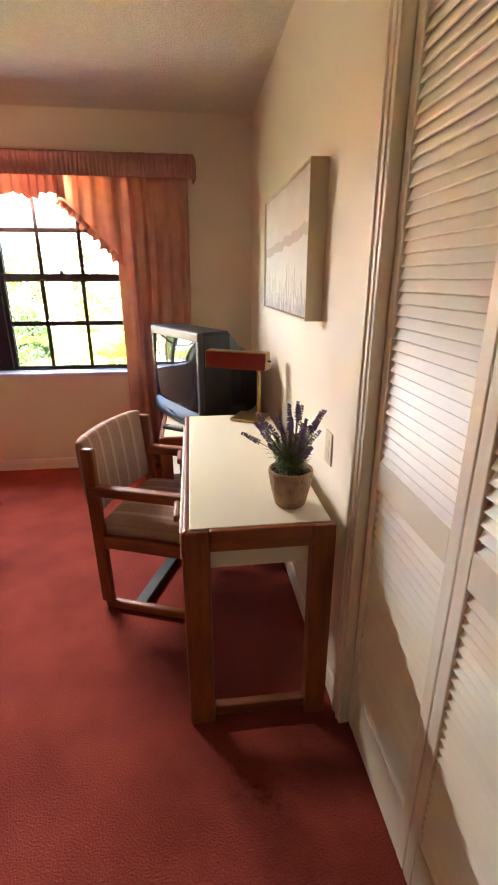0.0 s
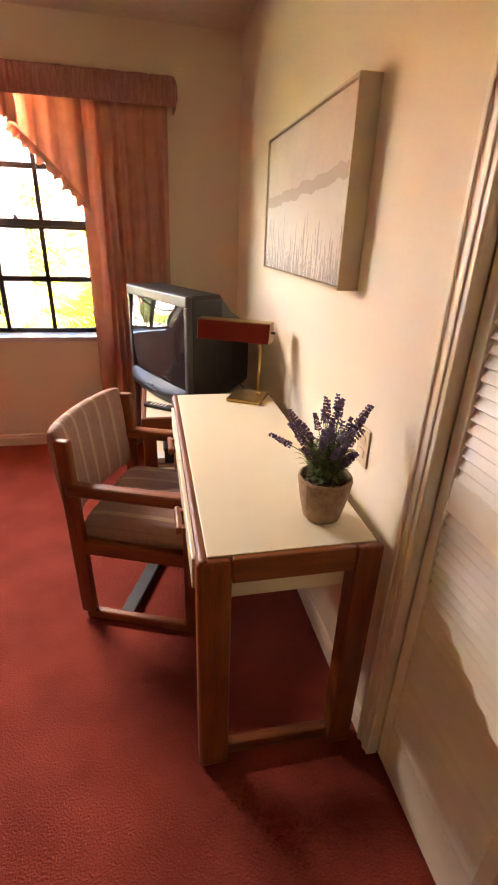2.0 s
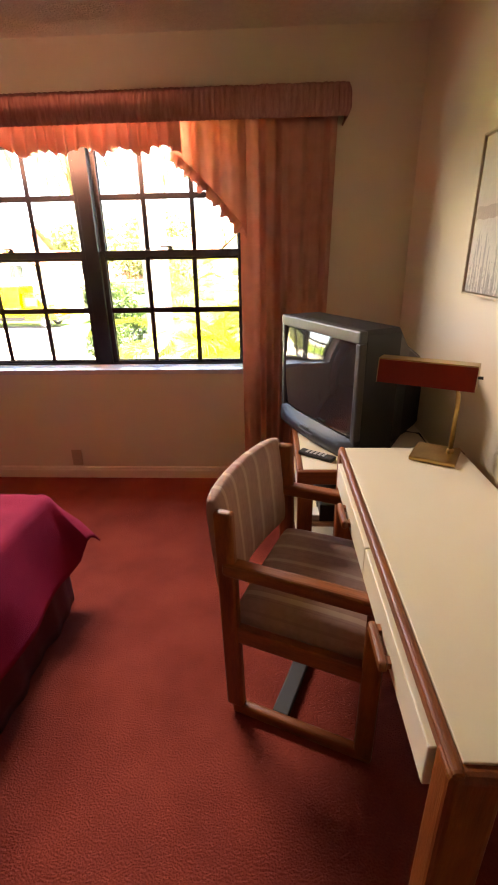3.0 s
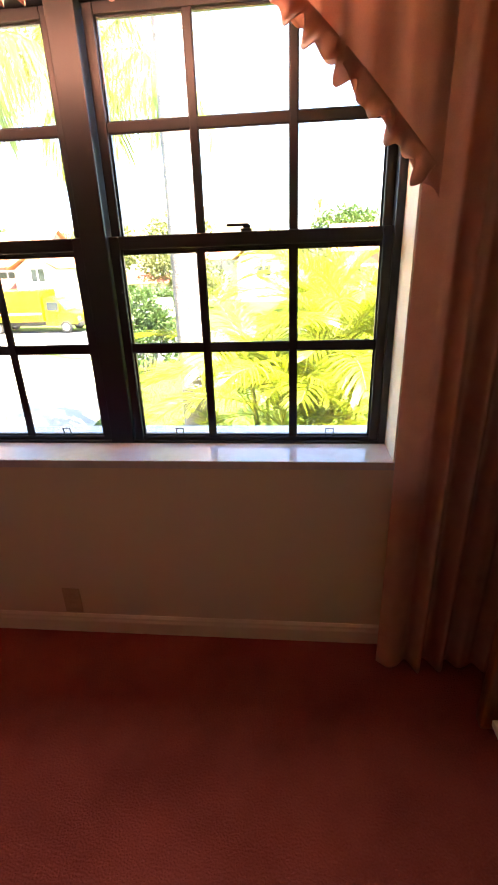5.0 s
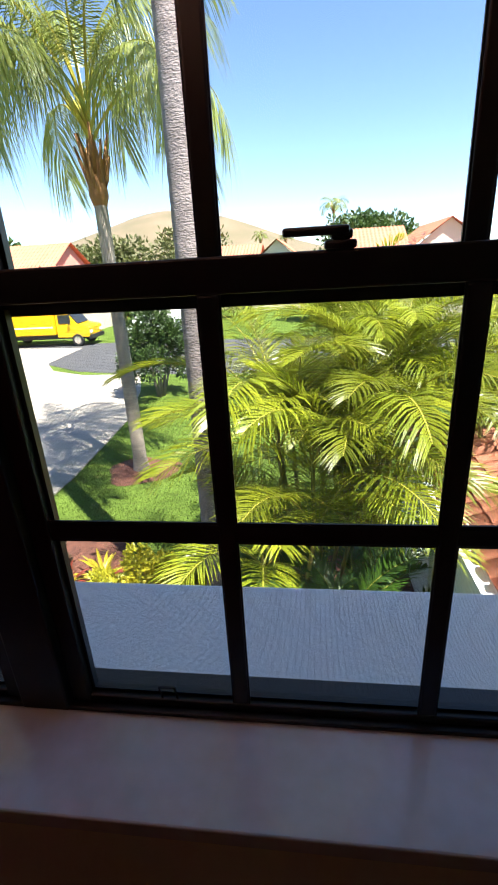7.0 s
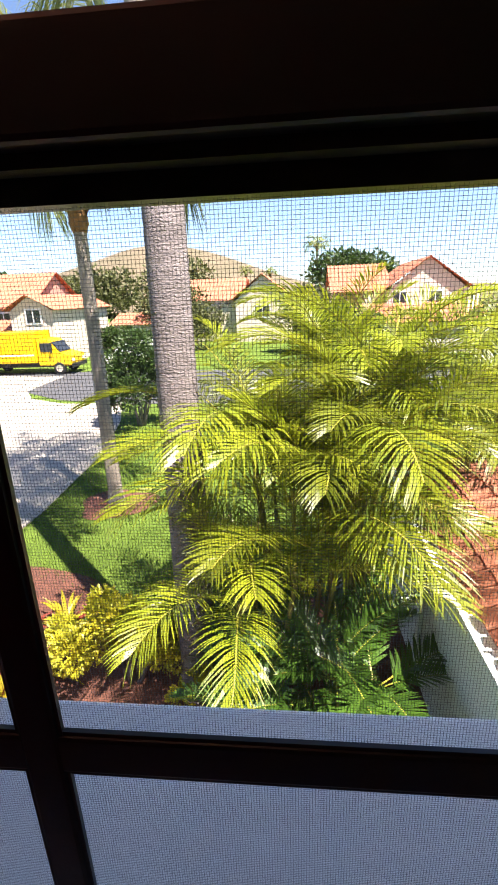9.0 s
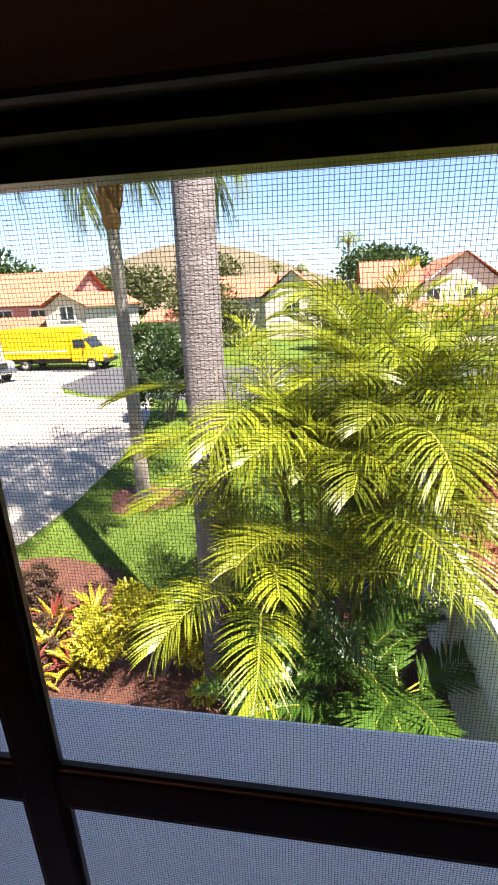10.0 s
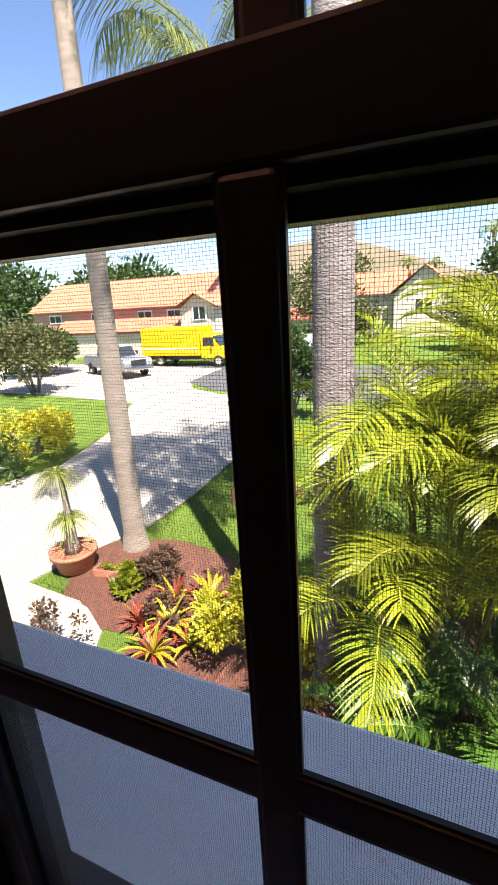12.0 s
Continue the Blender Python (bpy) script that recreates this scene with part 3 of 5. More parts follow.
def television():
    """Screen faces local -y; origin under the middle of the front."""
    t = thing("television", "bulky charcoal tube television with dark curved screen", "television", pose(1.318, 3.300, 0.601, 0, 0, -63.5))
    W, H = 0.325, 0.555

    def ring(pts):
        return pts

    body = bmesh.new()
    secs = ((0.030, 1.0, 0.006, 0.0), (0.20, 0.985, 0.006, 0.0), (0.24, 0.90, 0.01, 0.03), (0.33, 0.72, 0.02, 0.10), (0.47, 0.52, 0.03, 0.17), (0.50, 0.48, 0.04, 0.20))
    loops = []
    for y, s, zb, dt in secs:
        w, zt, c = W * s, H - dt, 0.018
        loops.append([body.verts.new(p) for p in ((-w + c, y, zb), (w - c, y, zb), (w, y, zb + c), (w, y, zt - c), (w - c, y, zt), (-w + c, y, zt), (-w, y, zt - c), (-w, y, zb + c))])
    for a, b in zip(loops, loops[1:]):
        for k in range(8):
            body.faces.new((a[k], a[(k + 1) % 8], b[(k + 1) % 8], b[k]))
    body.faces.new(loops[0][::-1])
    body.faces.new(loops[-1])
    bmesh.ops.recalc_face_normals(body, faces=body.faces)
    part("cabinet", body, M["tv"], t)
    bz = box((-W, -0.005, H - 0.052), (W, 0.032, H), 0.008)
    box((-W, -0.003, 0.075), (-W + 0.030, 0.031, H - 0.050), 0.006, bm=bz)
    box((W - 0.030, -0.003, 0.075), (W, 0.031, H - 0.050), 0.006, bm=bz)
    part("bezel", bz, M["bezel"], t, "dark grey plastic bezel")

    def lower(u, v):
        a = 2 * u - 1
        z = 0.0 + 0.098 * v
        return (a * W, 0.004 - (0.040 * (1 - a * a) + 0.012) * math.sin(math.pi * min(1, v * 0.75 + 0.2)), z)

    lo = sheet(30, 10, lower)
    box((-W, 0.002, 0.0), (W, 0.032, 0.096), bm=lo)
    part("control_panel", lo, M["tv"], t, smooth=True)
    part("button_strip", box((-0.06, -0.052, 0.040), (0.07, -0.040, 0.050), 0.003), M["bezel"], t)
    part("badge", box((-0.03, -0.0555, 0.064), (0.03, -0.045, 0.072), 0.001), M["bezel"], t, "small plain maker's badge")

    def face(u, v):
        a, b = 2 * u - 1, 2 * v - 1
        return (a * (W - 0.028), 0.012 - 0.026 * (1 - a * a) * (1 - 0.5 * b * b) - 0.010 * (1 - b * b), 0.088 + (H - 0.137) * v)

    part("screen", sheet(30, 24, face), M["crt"], t, "dark curved glass screen", True)


television()
remote = thing("remote_control", "black remote control with pale buttons on the stand", "remote control", pose(1.318, 3.075, 0.601, 0, 0, -35))
part("body", box((-0.085, -0.023, 0), (0.085, 0.023, 0.018), 0.006, seg=3), M["black"], remote)
for i in range(5):
    for j in range(3):
        part("button", box((-0.05 + i * 0.020, -0.015 + j * 0.012, 0.017), (-0.038 + i * 0.020, -0.008 + j * 0.012, 0.0205), 0.001, seg=1), M["white"], remote)
player = thing("video_player", "black video player on the shelf of the stand", "video player", pose(1.50, 3.15, 0.328))
part("case", box((-0.17, -0.17, 0), (0.17, 0.17, 0.085), 0.004), M["tv"], player)
part("flap", box((-0.174, -0.10, 0.035), (-0.168, 0.08, 0.070), 0.002), M["bezel"], player)
bx = thing("cable_box", "small white plastic box on the shelf", "cable box", pose(1.30, 3.02, 0.328))
part("case", box((-0.04, -0.035, 0), (0.04, 0.035, 0.03), 0.004), M["white"], bx)
cable = bmesh.new()
tube([(1.62, 3.02, 0.70), (1.66, 2.98, 0.76), (1.70, 2.93, 0.77), (1.74, 2.90, 0.72), (1.76, 2.90, 0.60), (1.80, 2.90, 0.30), (1.84, 2.90, 0.2)], [0.004] * 7, 7, cable)
tagged(part("power_cable", cable, M["black"], None, "thin black power cable behind the television", True), "", "cable")


# ---- desk lamp ----
def desk_lamp():
    t = thing("desk_lamp", "brass desk lamp with long red box shade on the desk", "lamp", pose(1.712, 2.765, 0.746, 0, 0, -28))
    part("base", box((-0.078, -0.078, 0), (0.078, 0.078, 0.016), 0.004), M["brass"], t)
    st = bmesh.new()
    tube([(0.045, 0.02, 0.014), (0.045, 0.02, 0.20), (0.042, 0.018, 0.235), (0.030, 0.010, 0.262)], [0.0085, 0.0085, 0.0085, 0.007], 12, st)
    part("stem", st, M["brass"], t, smooth=True)
    part("collar", lathe(((0.014, 0), (0.014, 0.012), (0.009, 0.018)), 14), M["brass"], t, m=pose(0.045, 0.02, 0.015))
    # shade: a long box, narrower at the top, open below
    sh = bmesh.new()
    L0, L1 = -0.225, 0.095
    prof = ((-0.044, 0.262), (-0.030, 0.340), (0.030, 0.340), (0.044, 0.262))
    a = [sh.verts.new((L0, y, z)) for y, z in prof]
    b = [sh.verts.new((L1, y, z)) for y, z in prof]
    for k in range(3):
        sh.faces.new((a[k], b[k], b[k + 1], a[k + 1]))
    bmesh.ops.solidify(sh, geom=list(sh.faces), thickness=0.002)
    shade = part("shade", sh, M["red"], t, "red lacquered metal shade")
    part("cap", box((L0, -0.031, 0.341), (L1, 0.031, 0.345), 0.001), M["brass"], shade, "brass top strip")
    for x in (L0 - 0.002, L1):
        e = bmesh.new()
        q = [e.verts.new((x, y, z)) for y, z in ((-0.046, 0.260), (-0.032, 0.345), (0.032, 0.345), (0.046, 0.260))]
        e.faces.new(q)
        bmesh.ops.solidify(e, geom=list(e.faces), thickness=0.003)
        part("end_plate", e, M["brass"], shade, "brass end plate")
    sw = bmesh.new()
    tube([(L1, 0, 0.302), (L1 + 0.016, 0, 0.302)], [0.005, 0.005], 10, sw)
    part("switch", sw, M["black"], shade)


desk_lamp()


# ---- lavender ----
def lavender():
    r = random.Random(11)
    t = thing("potted_lavender", "artificial purple lavender in a tan clay pot on the desk", "potted plant", pose(1.722, 1.800, 0.746))
    part("pot", lathe(((0.046, 0), (0.050, 0.004), (0.062, 0.055), (0.069, 0.098), (0.071, 0.112), (0.069, 0.120), (0.063, 0.120), (0.060, 0.104)), 40), M["pot"], t, "tan textured clay pot", True)
    pb = bmesh.new()
    for k in range(90):
        a, d = r.uniform(0, 6.28), 0.057 * math.sqrt(r.random())
        bmesh.ops.create_icosphere(pb, subdivisions=1, radius=r.uniform(0.004, 0.008), matrix=pose(d * math.cos(a), d * math.sin(a), 0.106 + r.uniform(0, 0.006)))
    tagged(part("pebbles", pb, M["pebble"], t), kind="stuff")
    leaves = bmesh.new()
    for k in range(46):
        a, lean = r.uniform(0, 6.28), r.uniform(0.08, 0.62) if k > 8 else r.uniform(0, 0.2)
        length = r.uniform(0.085, 0.205) * (1 - 0.25 * lean)
        out = Vector((math.cos(a), math.sin(a), 0))
        if out.x > 0.4:
            lean *= 0.65
        base = out * r.uniform(0.004, 0.035) + Vector((0, 0, 0.11))
        pts = [base + out * (lean * length * s * s * 1.2) + Vector((0, 0, length * s * (1 - 0.25 * lean * s))) for s in (0, 0.33, 0.66, 1)]
        stem = bmesh.new()
        tube(pts, [0.0016, 0.0015, 0.0013, 0.001], 5, stem)
        part("stem", stem, M["sage"], t)
        for q in range(34):
            s = r.uniform(0.0, 0.62)
            p = base.lerp(pts[2], s / 0.66) if s < 0.66 else pts[2]
            b = r.uniform(0, 6.28)
            d = Vector((math.cos(b), math.sin(b), r.uniform(0.3, 1.1))).normalized()
            side = d.cross(Vector((0, 0, 1))).normalized() * 0.0028
            ln = r.uniform(0.022, 0.045)
            v = [leaves.verts.new(x) for x in (p, p + d * ln * 0.5 + side, p + d * ln - Vector((0, 0, ln * 0.25)), p + d * ln * 0.5 - side)]
            leaves.faces.new(v)
        if k % 8 != 7:
            fl = bmesh.new()
            tip = (pts[3] - pts[2]).normalized()
            n = r.randint(5, 8)
            for ring in range(n):
                c = pts[3] + tip * (ring - n * 0.35) * 0.0085
                rad = 0.0070 * (1 - 0.6 * ring / n)
                for j in range(6):
                    b = j * 1.047 + ring * 0.5
                    o = tip.orthogonal().normalized()
                    o.rotate(Matrix.Rotation(b, 3, tip))
                    bmesh.ops.create_icosphere(fl, subdivisions=1, radius=r.uniform(0.0022, 0.0036), matrix=Matrix.Translation(c + o * rad + tip * r.uniform(-0.002, 0.002)))
            part("bloom", fl, M["lav"], t, "purple flower spike")
    tagged(part("leaves", leaves, M["sage"], t), kind="stuff")


lavender()

# ---- picture and wall plates ----
pic = thing("picture", "pale landscape canvas in a thin cream floater frame", "picture", pose(XR, 2.576, 1.540))
PH, PL = 0.252, 0.468
part("canvas", box((-0.054, -PL + 0.010, -PH + 0.010), (-0.004, PL - 0.010, PH - 0.010), 0.002), M["painting"], pic, "pale painted marsh landscape")
for a, b, c, d in ((-PL, -PH, -PL + 0.007, PH), (PL - 0.007, -PH, PL, PH), (-PL + 0.007, -PH, PL - 0.007, -PH + 0.007), (-PL + 0.007, PH - 0.007, PL - 0.007, PH)):
    part("frame_bar", box((-0.062, a, b), (-0.001, c, d), 0.001, seg=1), M["canvas"], pic)


def wall_plate(name, label, m, slots):
    t = thing(name, label, "outlet", m)
    part("plate", box((-0.036, -0.006, -0.058), (0.036, 0, 0.058), 0.003), M["plate"], t)
    for z in slots:
        part("socket", box((-0.016, -0.008, z - 0.014), (0.016, -0.004, z + 0.014), 0.003), M["plate"], t)


wall_plate("wall_outlet", "tan plastic outlet plate low on the window wall", pose(-0.232, YW, 0.150), (-0.02, 0.02))
wall_plate("wall_outlet", "ivory plastic plate on the wall behind the plant", pose(XR, 1.93, 0.880, 0, 0, -90), (-0.02, 0.02))


# ---- bed ----
def bed():
    t = thing("bed", "bed with plum quilted coverlet hanging over a dark skirt", "bed")
    x1, y1, x0, y0, h = 0.225, 2.835, -1.85, 1.28, 0.555
    part("mattress", box((x0, y0, 0.25), (x1 - 0.02, y1 - 0.02, h - 0.015), 0.05, seg=3), M["plum"], t)
    part("base", box((x0, y0 + 0.03, 0.05), (x1 - 0.05, y1 - 0.05, 0.25)), M["skirt"], t)

    def drop(d):
        """Sideways reach and fall of the cloth d metres past the edge."""
        r = 0.05
        if d < r * 1.57:
            return r * math.sin(d / r), -r * (1 - math.cos(d / r))
        return r + (d - r * 1.57) * 0.28, -r - (d - r * 1.57) * 0.96

    hang = 0.30

    def cover(u, v):
        x, y = x0 + (x1 + hang - x0) * u, y0 - hang + (y1 - y0 + 2 * hang) * v
        dx = max(0.0, x - (x1 - 0.05))
        dy = max(0.0, y - (y1 - 0.05), (y0 + 0.05) - y)
        sy = 1 if y > (y0 + y1) / 2 else -1
        cx, cy = min(x, x1 - 0.05), max(min(y, y1 - 0.05), y0 + 0.05)
        if dx and dy:
            d = math.hypot(dx, dy)
            o, z = drop(d * 0.86)
            o *= 1.0 + 0.55 * min(1, d / 0.3)
            return (cx + o * dx / d, cy + sy * o * dy / d, h + z * 0.82)
        o, z = drop(dx or dy)
        wave = 0.012 * math.sin((x if dy else y) * 14) * min(1, (dx or dy) / 0.2)
        q = 0.004 * abs(math.sin(x * 21) * math.sin(y * 21))
        return (cx + (o + wave if dx else 0), cy + (sy * (o + wave) if dy else 0), h + z + q)

    fabric(part("coverlet", sheet(110, 90, cover), M["plum"], t, "plum quilted coverlet", True), 0.008)

    def dust(u, v):
        s = u * ((x1 - x0) * 2 + (y1 - y0))
        a, b = x1 - x0, y1 - y0
        w = 0.008 * math.sin(s * 20) + 0.006 * math.sin(s * 47)
        if s < a:
            p = (x0 + s, y1 + w)
        elif s < a + b:
            p = (x1 + w + 0.01 * (1 - v), y1 - (s - a))
        else:
            p = (x1 - (s - a - b), y0 + w)
        return (p[0], p[1], 0.004 + v * 0.33)

    fabric(part("bed_skirt", sheet(240, 6, dust), M["skirt"], t, "dark plum gathered bed skirt", True), 0.003)
    hb = thing("headboard", "plain oak headboard against the wall", "headboard")
    part("panel", box((x0 - 0.07, y0, 0), (x0 - 0.02, y1, 1.0), 0.01), M["oak_y"], hb)


bed()

# ---- outdoors: materials ----
M.update(
    grass=material("lawn", (0.125, 0.19, 0.030), 0.9, second=(0.070, 0.115, 0.018), scale=1.2, fine=60, bump=1.0, depth=0.03, spec=0.1),
    concrete=material("pale_concrete", (0.42, 0.37, 0.31), 0.9, second=(0.34, 0.30, 0.25), scale=0.6, fine=25, bump=0.3),
    asphalt=material("asphalt", (0.075, 0.075, 0.080), 0.9, second=(0.055, 0.055, 0.060), scale=0.7, fine=60, bump=0.4),
    mulch=material("red_mulch", (0.20, 0.075, 0.045), 0.95, second=(0.085, 0.032, 0.022), scale=14, fine=60, bump=1.0, depth=0.04),
    bark=material("grey_palm_bark", (0.27, 0.225, 0.22), 0.9, second=(0.15, 0.122, 0.118), scale=5, fine=30, bump=0.8, depth=0.03, stretch=(1, 1, 2.2)),
    pale_bark=material("pale_palm_bark", (0.36, 0.30, 0.25), 0.9, second=(0.22, 0.18, 0.15), scale=4, fine=30, bump=0.7, depth=0.03, stretch=(1, 1, 5)),
    boot=material("orange_palm_boots", (0.34, 0.16, 0.06), 0.85, second=(0.18, 0.08, 0.03), scale=7, fine=30, bump=0.7, depth=0.02),
    cane=material("green_cane", (0.26, 0.22, 0.05), 0.6, second=(0.16, 0.12, 0.03), scale=10, fine=60, bump=0.2),
    rachis=material("yellow_frond_rib", (0.42, 0.36, 0.05), 0.5, second=(0.30, 0.28, 0.04), scale=9, fine=40, bump=0.05),
    areca=material("areca_leaf", (0.33, 0.345, 0.020), 0.36, second=(0.14, 0.195, 0.012), scale=2.5, fine=30, bump=0.1, vary=0.30, translucent=0.45),
    queen=material("queen_palm_leaf", (0.27, 0.30, 0.060), 0.42, second=(0.14, 0.175, 0.035), scale=1.6, fine=25, bump=0.1, vary=0.25, translucent=0.4),
    cycad=material("dark_palm_leaf", (0.085, 0.18, 0.022), 0.35, second=(0.045, 0.10, 0.014), scale=2.5, fine=30, bump=0.1, vary=0.2, translucent=0.35),
    dark_leaf=material("dark_shrub_leaf", (0.060, 0.105, 0.020), 0.45, second=(0.030, 0.060, 0.012), scale=3, fine=30, bump=0.1, translucent=0.3),
    gold_leaf=material("golden_shrub_leaf", (0.66, 0.57, 0.035), 0.45, second=(0.28, 0.30, 0.025), scale=6, fine=40, bump=0.1, translucent=0.4),
    brown_leaf=material("bronze_shrub_leaf", (0.12, 0.055, 0.035), 0.6, second=(0.07, 0.05, 0.025), scale=5, fine=40, bump=0.1, translucent=0.25),
    olive_leaf=material("olive_tree_leaf", (0.13, 0.14, 0.04), 0.6, second=(0.08, 0.09, 0.03), scale=1, fine=20, bump=0.1, translucent=0.3),
    brom_y=material("yellow_bromeliad_leaf", (0.48, 0.36, 0.02), 0.4, second=(0.30, 0.27, 0.02), scale=6, fine=40, bump=0.05, vary=0.2, translucent=0.35),
    brom_r=material("red_bromeliad_leaf", (0.33, 0.05, 0.03), 0.4, second=(0.20, 0.05, 0.03), scale=6, fine=40, bump=0.05, vary=0.2, translucent=0.3),
    gutter=material("rusty_gutter", (0.20, 0.055, 0.035), 0.8, second=(0.10, 0.030, 0.022), scale=5, fine=40, bump=0.4),
    clay=material("terracotta_roof", (0.46, 0.185, 0.105), 0.85, second=(0.34, 0.125, 0.07), scale=3, fine=30, bump=0.4, depth=0.02, vary=0.10),
    tile_far=material("terracotta_roof_far", (0.50, 0.185, 0.105), 0.9, second=(0.38, 0.125, 0.07), scale=1.2, fine=12, bump=0.6, depth=0.06),
    pink=material("salmon_stucco", (0.46, 0.25, 0.19), 0.9, second=(0.41, 0.22, 0.165), scale=1, fine=30, bump=0.2),
    cream=material("cream_stucco", (0.62, 0.54, 0.44), 0.9, second=(0.55, 0.48, 0.39), scale=1, fine=30, bump=0.2),
    dark_glass=material("dark_window_glass", (0.03, 0.035, 0.04), 0.1, bump=0),
    yellow=material("yellow_truck_paint", (0.72, 0.44, 0.005), 0.35, second=(0.68, 0.41, 0.005), scale=2, fine=20, bump=0.02),
    silver=material("silver_car_paint", (0.36, 0.37, 0.39), 0.3, metal=0.5, second=(0.33, 0.34, 0.36), scale=2, fine=20, bump=0.02),
    carwhite=material("white_car_paint", (0.75, 0.75, 0.75), 0.3, second=(0.72, 0.72, 0.72), scale=2, fine=20, bump=0.02),
    chrome=material("chrome", (0.6, 0.6, 0.6), 0.15, metal=1.0, bump=0),
    hill=material("dry_hillside", (0.17, 0.125, 0.08), 1.0, second=(0.095, 0.085, 0.045), scale=0.12, fine=1.5, bump=0.3),
)

INDOORS = set(scene.objects)

# ---- ground ----
def flat(name, outline, height, mat, label, category):
    return structure(name, prism(outline, GROUND - 0.05, GROUND + height), mat, label, category)


structure("ground", sheet(60, 60, lambda u, v: ((u - 0.5) * 3000, (v - 0.5) * 3000, GROUND - 0.002)), M["grass"], "green mown lawn running to the distance", "ground")
flat("road", [(-60, 23.5), (-24, 24), (-13.9, 25.8), (-11, 23.8), (-7.4, 22.9), (30, 22.0), (60, 22), (60, 31), (-60, 33)], 0.012, M["asphalt"], "dark asphalt street", "road")
flat("driveway", [(-6.5, 6.0), (-5.9, 8.6), (-5.2, 10.8), (-5.15, 12.4), (-5.5, 16.4), (-6.4, 20.0), (-7.5, 22.95), (-10.2, 22.9), (-12.4, 24.0), (-13.8, 25.9), (-14.2, 30.5),
                 (-30, 32.0), (-45, 31), (-45, 22.0), (-20, 21.2), (-13.5, 20.5), (-11.0, 16.0), (-10.0, 12.8), (-10.5, 11.3), (-11, 6.0)], 0.030, M["concrete"], "pale concrete driveway", "driveway")
flat("path", [(-6.4, 5.0), (-3.7, 5.0), (-3.55, 7.2), (-3.9, 7.85), (-4.6, 8.25), (-6.3, 8.35)], 0.034, M["concrete"], "pale curved concrete garden path", "path")


def bed_patch(name, cx, cy, rx, ry, seed):
    r = random.Random(seed)
    ph = [r.uniform(0, 6) for _ in range(3)]

    def f(u, v):
        a = 2 * math.pi * u
        k = 1 + 0.10 * math.sin(3 * a + ph[0]) + 0.06 * math.sin(5 * a + ph[1])
        d = v * k
        return (cx + rx * d * math.cos(a), cy + ry * d * math.sin(a), GROUND + 0.010 + 0.07 * (1 - v * v) + 0.02 * noise.noise(Vector((u * 9, v * 9, seed))) * (1 - v))

    bm = sheet(40, 8, f)
    bmesh.ops.remove_doubles(bm, verts=bm.verts, dist=0.001)
    return structure(name, bm, M["mulch"], "red-brown bark mulch in a planting bed", "mulch")


bed_patch("mulch_bed_1", -3.65, 12.95, 0.85, 0.75, 1)
bed_patch("mulch_bed_2", -4.2, 9.2, 1.55, 1.25, 2)
bed_patch("mulch_bed_3", -1.2, 7.6, 2.4, 1.35, 3)
bed_patch("mulch_bed_4", 0.9, 8.3, 1.4, 1.5, 5)

# grass blades on the near lawn
rg = random.Random(21)
verts, faces = [], []
for k in range(26000):
    x, y = rg.uniform(-5.8, 1.6), 8.2 + 11 * rg.random() ** 1.4
    a, h, w = rg.uniform(0, 6.28), rg.uniform(0.03, 0.07), 0.010
    i = len(verts)
    dx, dy = math.cos(a), math.sin(a)
    verts += [(x - dy * w, y + dx * w, GROUND), (x + dy * w, y - dx * w, GROUND), (x + dx * h * 0.5, y + dy * h * 0.5, GROUND + h)]
    faces.append((i, i + 1, i + 2))
me = bpy.data.meshes.new("grass_blades")
me.from_pydata(verts, [], faces)
me.materials.append(M["grass"])
tagged(new("grass_blades", me), "short green grass blades on the lawn", "grass", "", "stuff")

# ---- own house outside the room ----
bm = box((XL - 0.2, YO - 0.25, GROUND - 0.05), (XR + 0.8, YO, -0.12))
structure("wall_lower_storey", bm, M["stucco"], "white stucco wall of the lower storey", "wall")
structure("ledge", box((-3.0, YO, 0.42), (3.2, 4.665, 0.672), 0.012), M["stucco"], "white painted stucco ledge outside the window", "ledge")
structure("ledge_inner", box((WX0, GY + 0.072, WZ0 - 0.032), (WX1, YO + 0.006, WZ0 - 0.024), 0.002), M["stucco"], "white painted stucco sill outside the panes", "ledge")
# unseen roof slab, added so its edge shades the ledge and near garden
structure("roof_own", box((-8, -6, ZC + 0.16), (8, 4.66, ZC + 0.36)), M["clay"], "unseen terracotta roof slab added above the room for its shade", "roof")


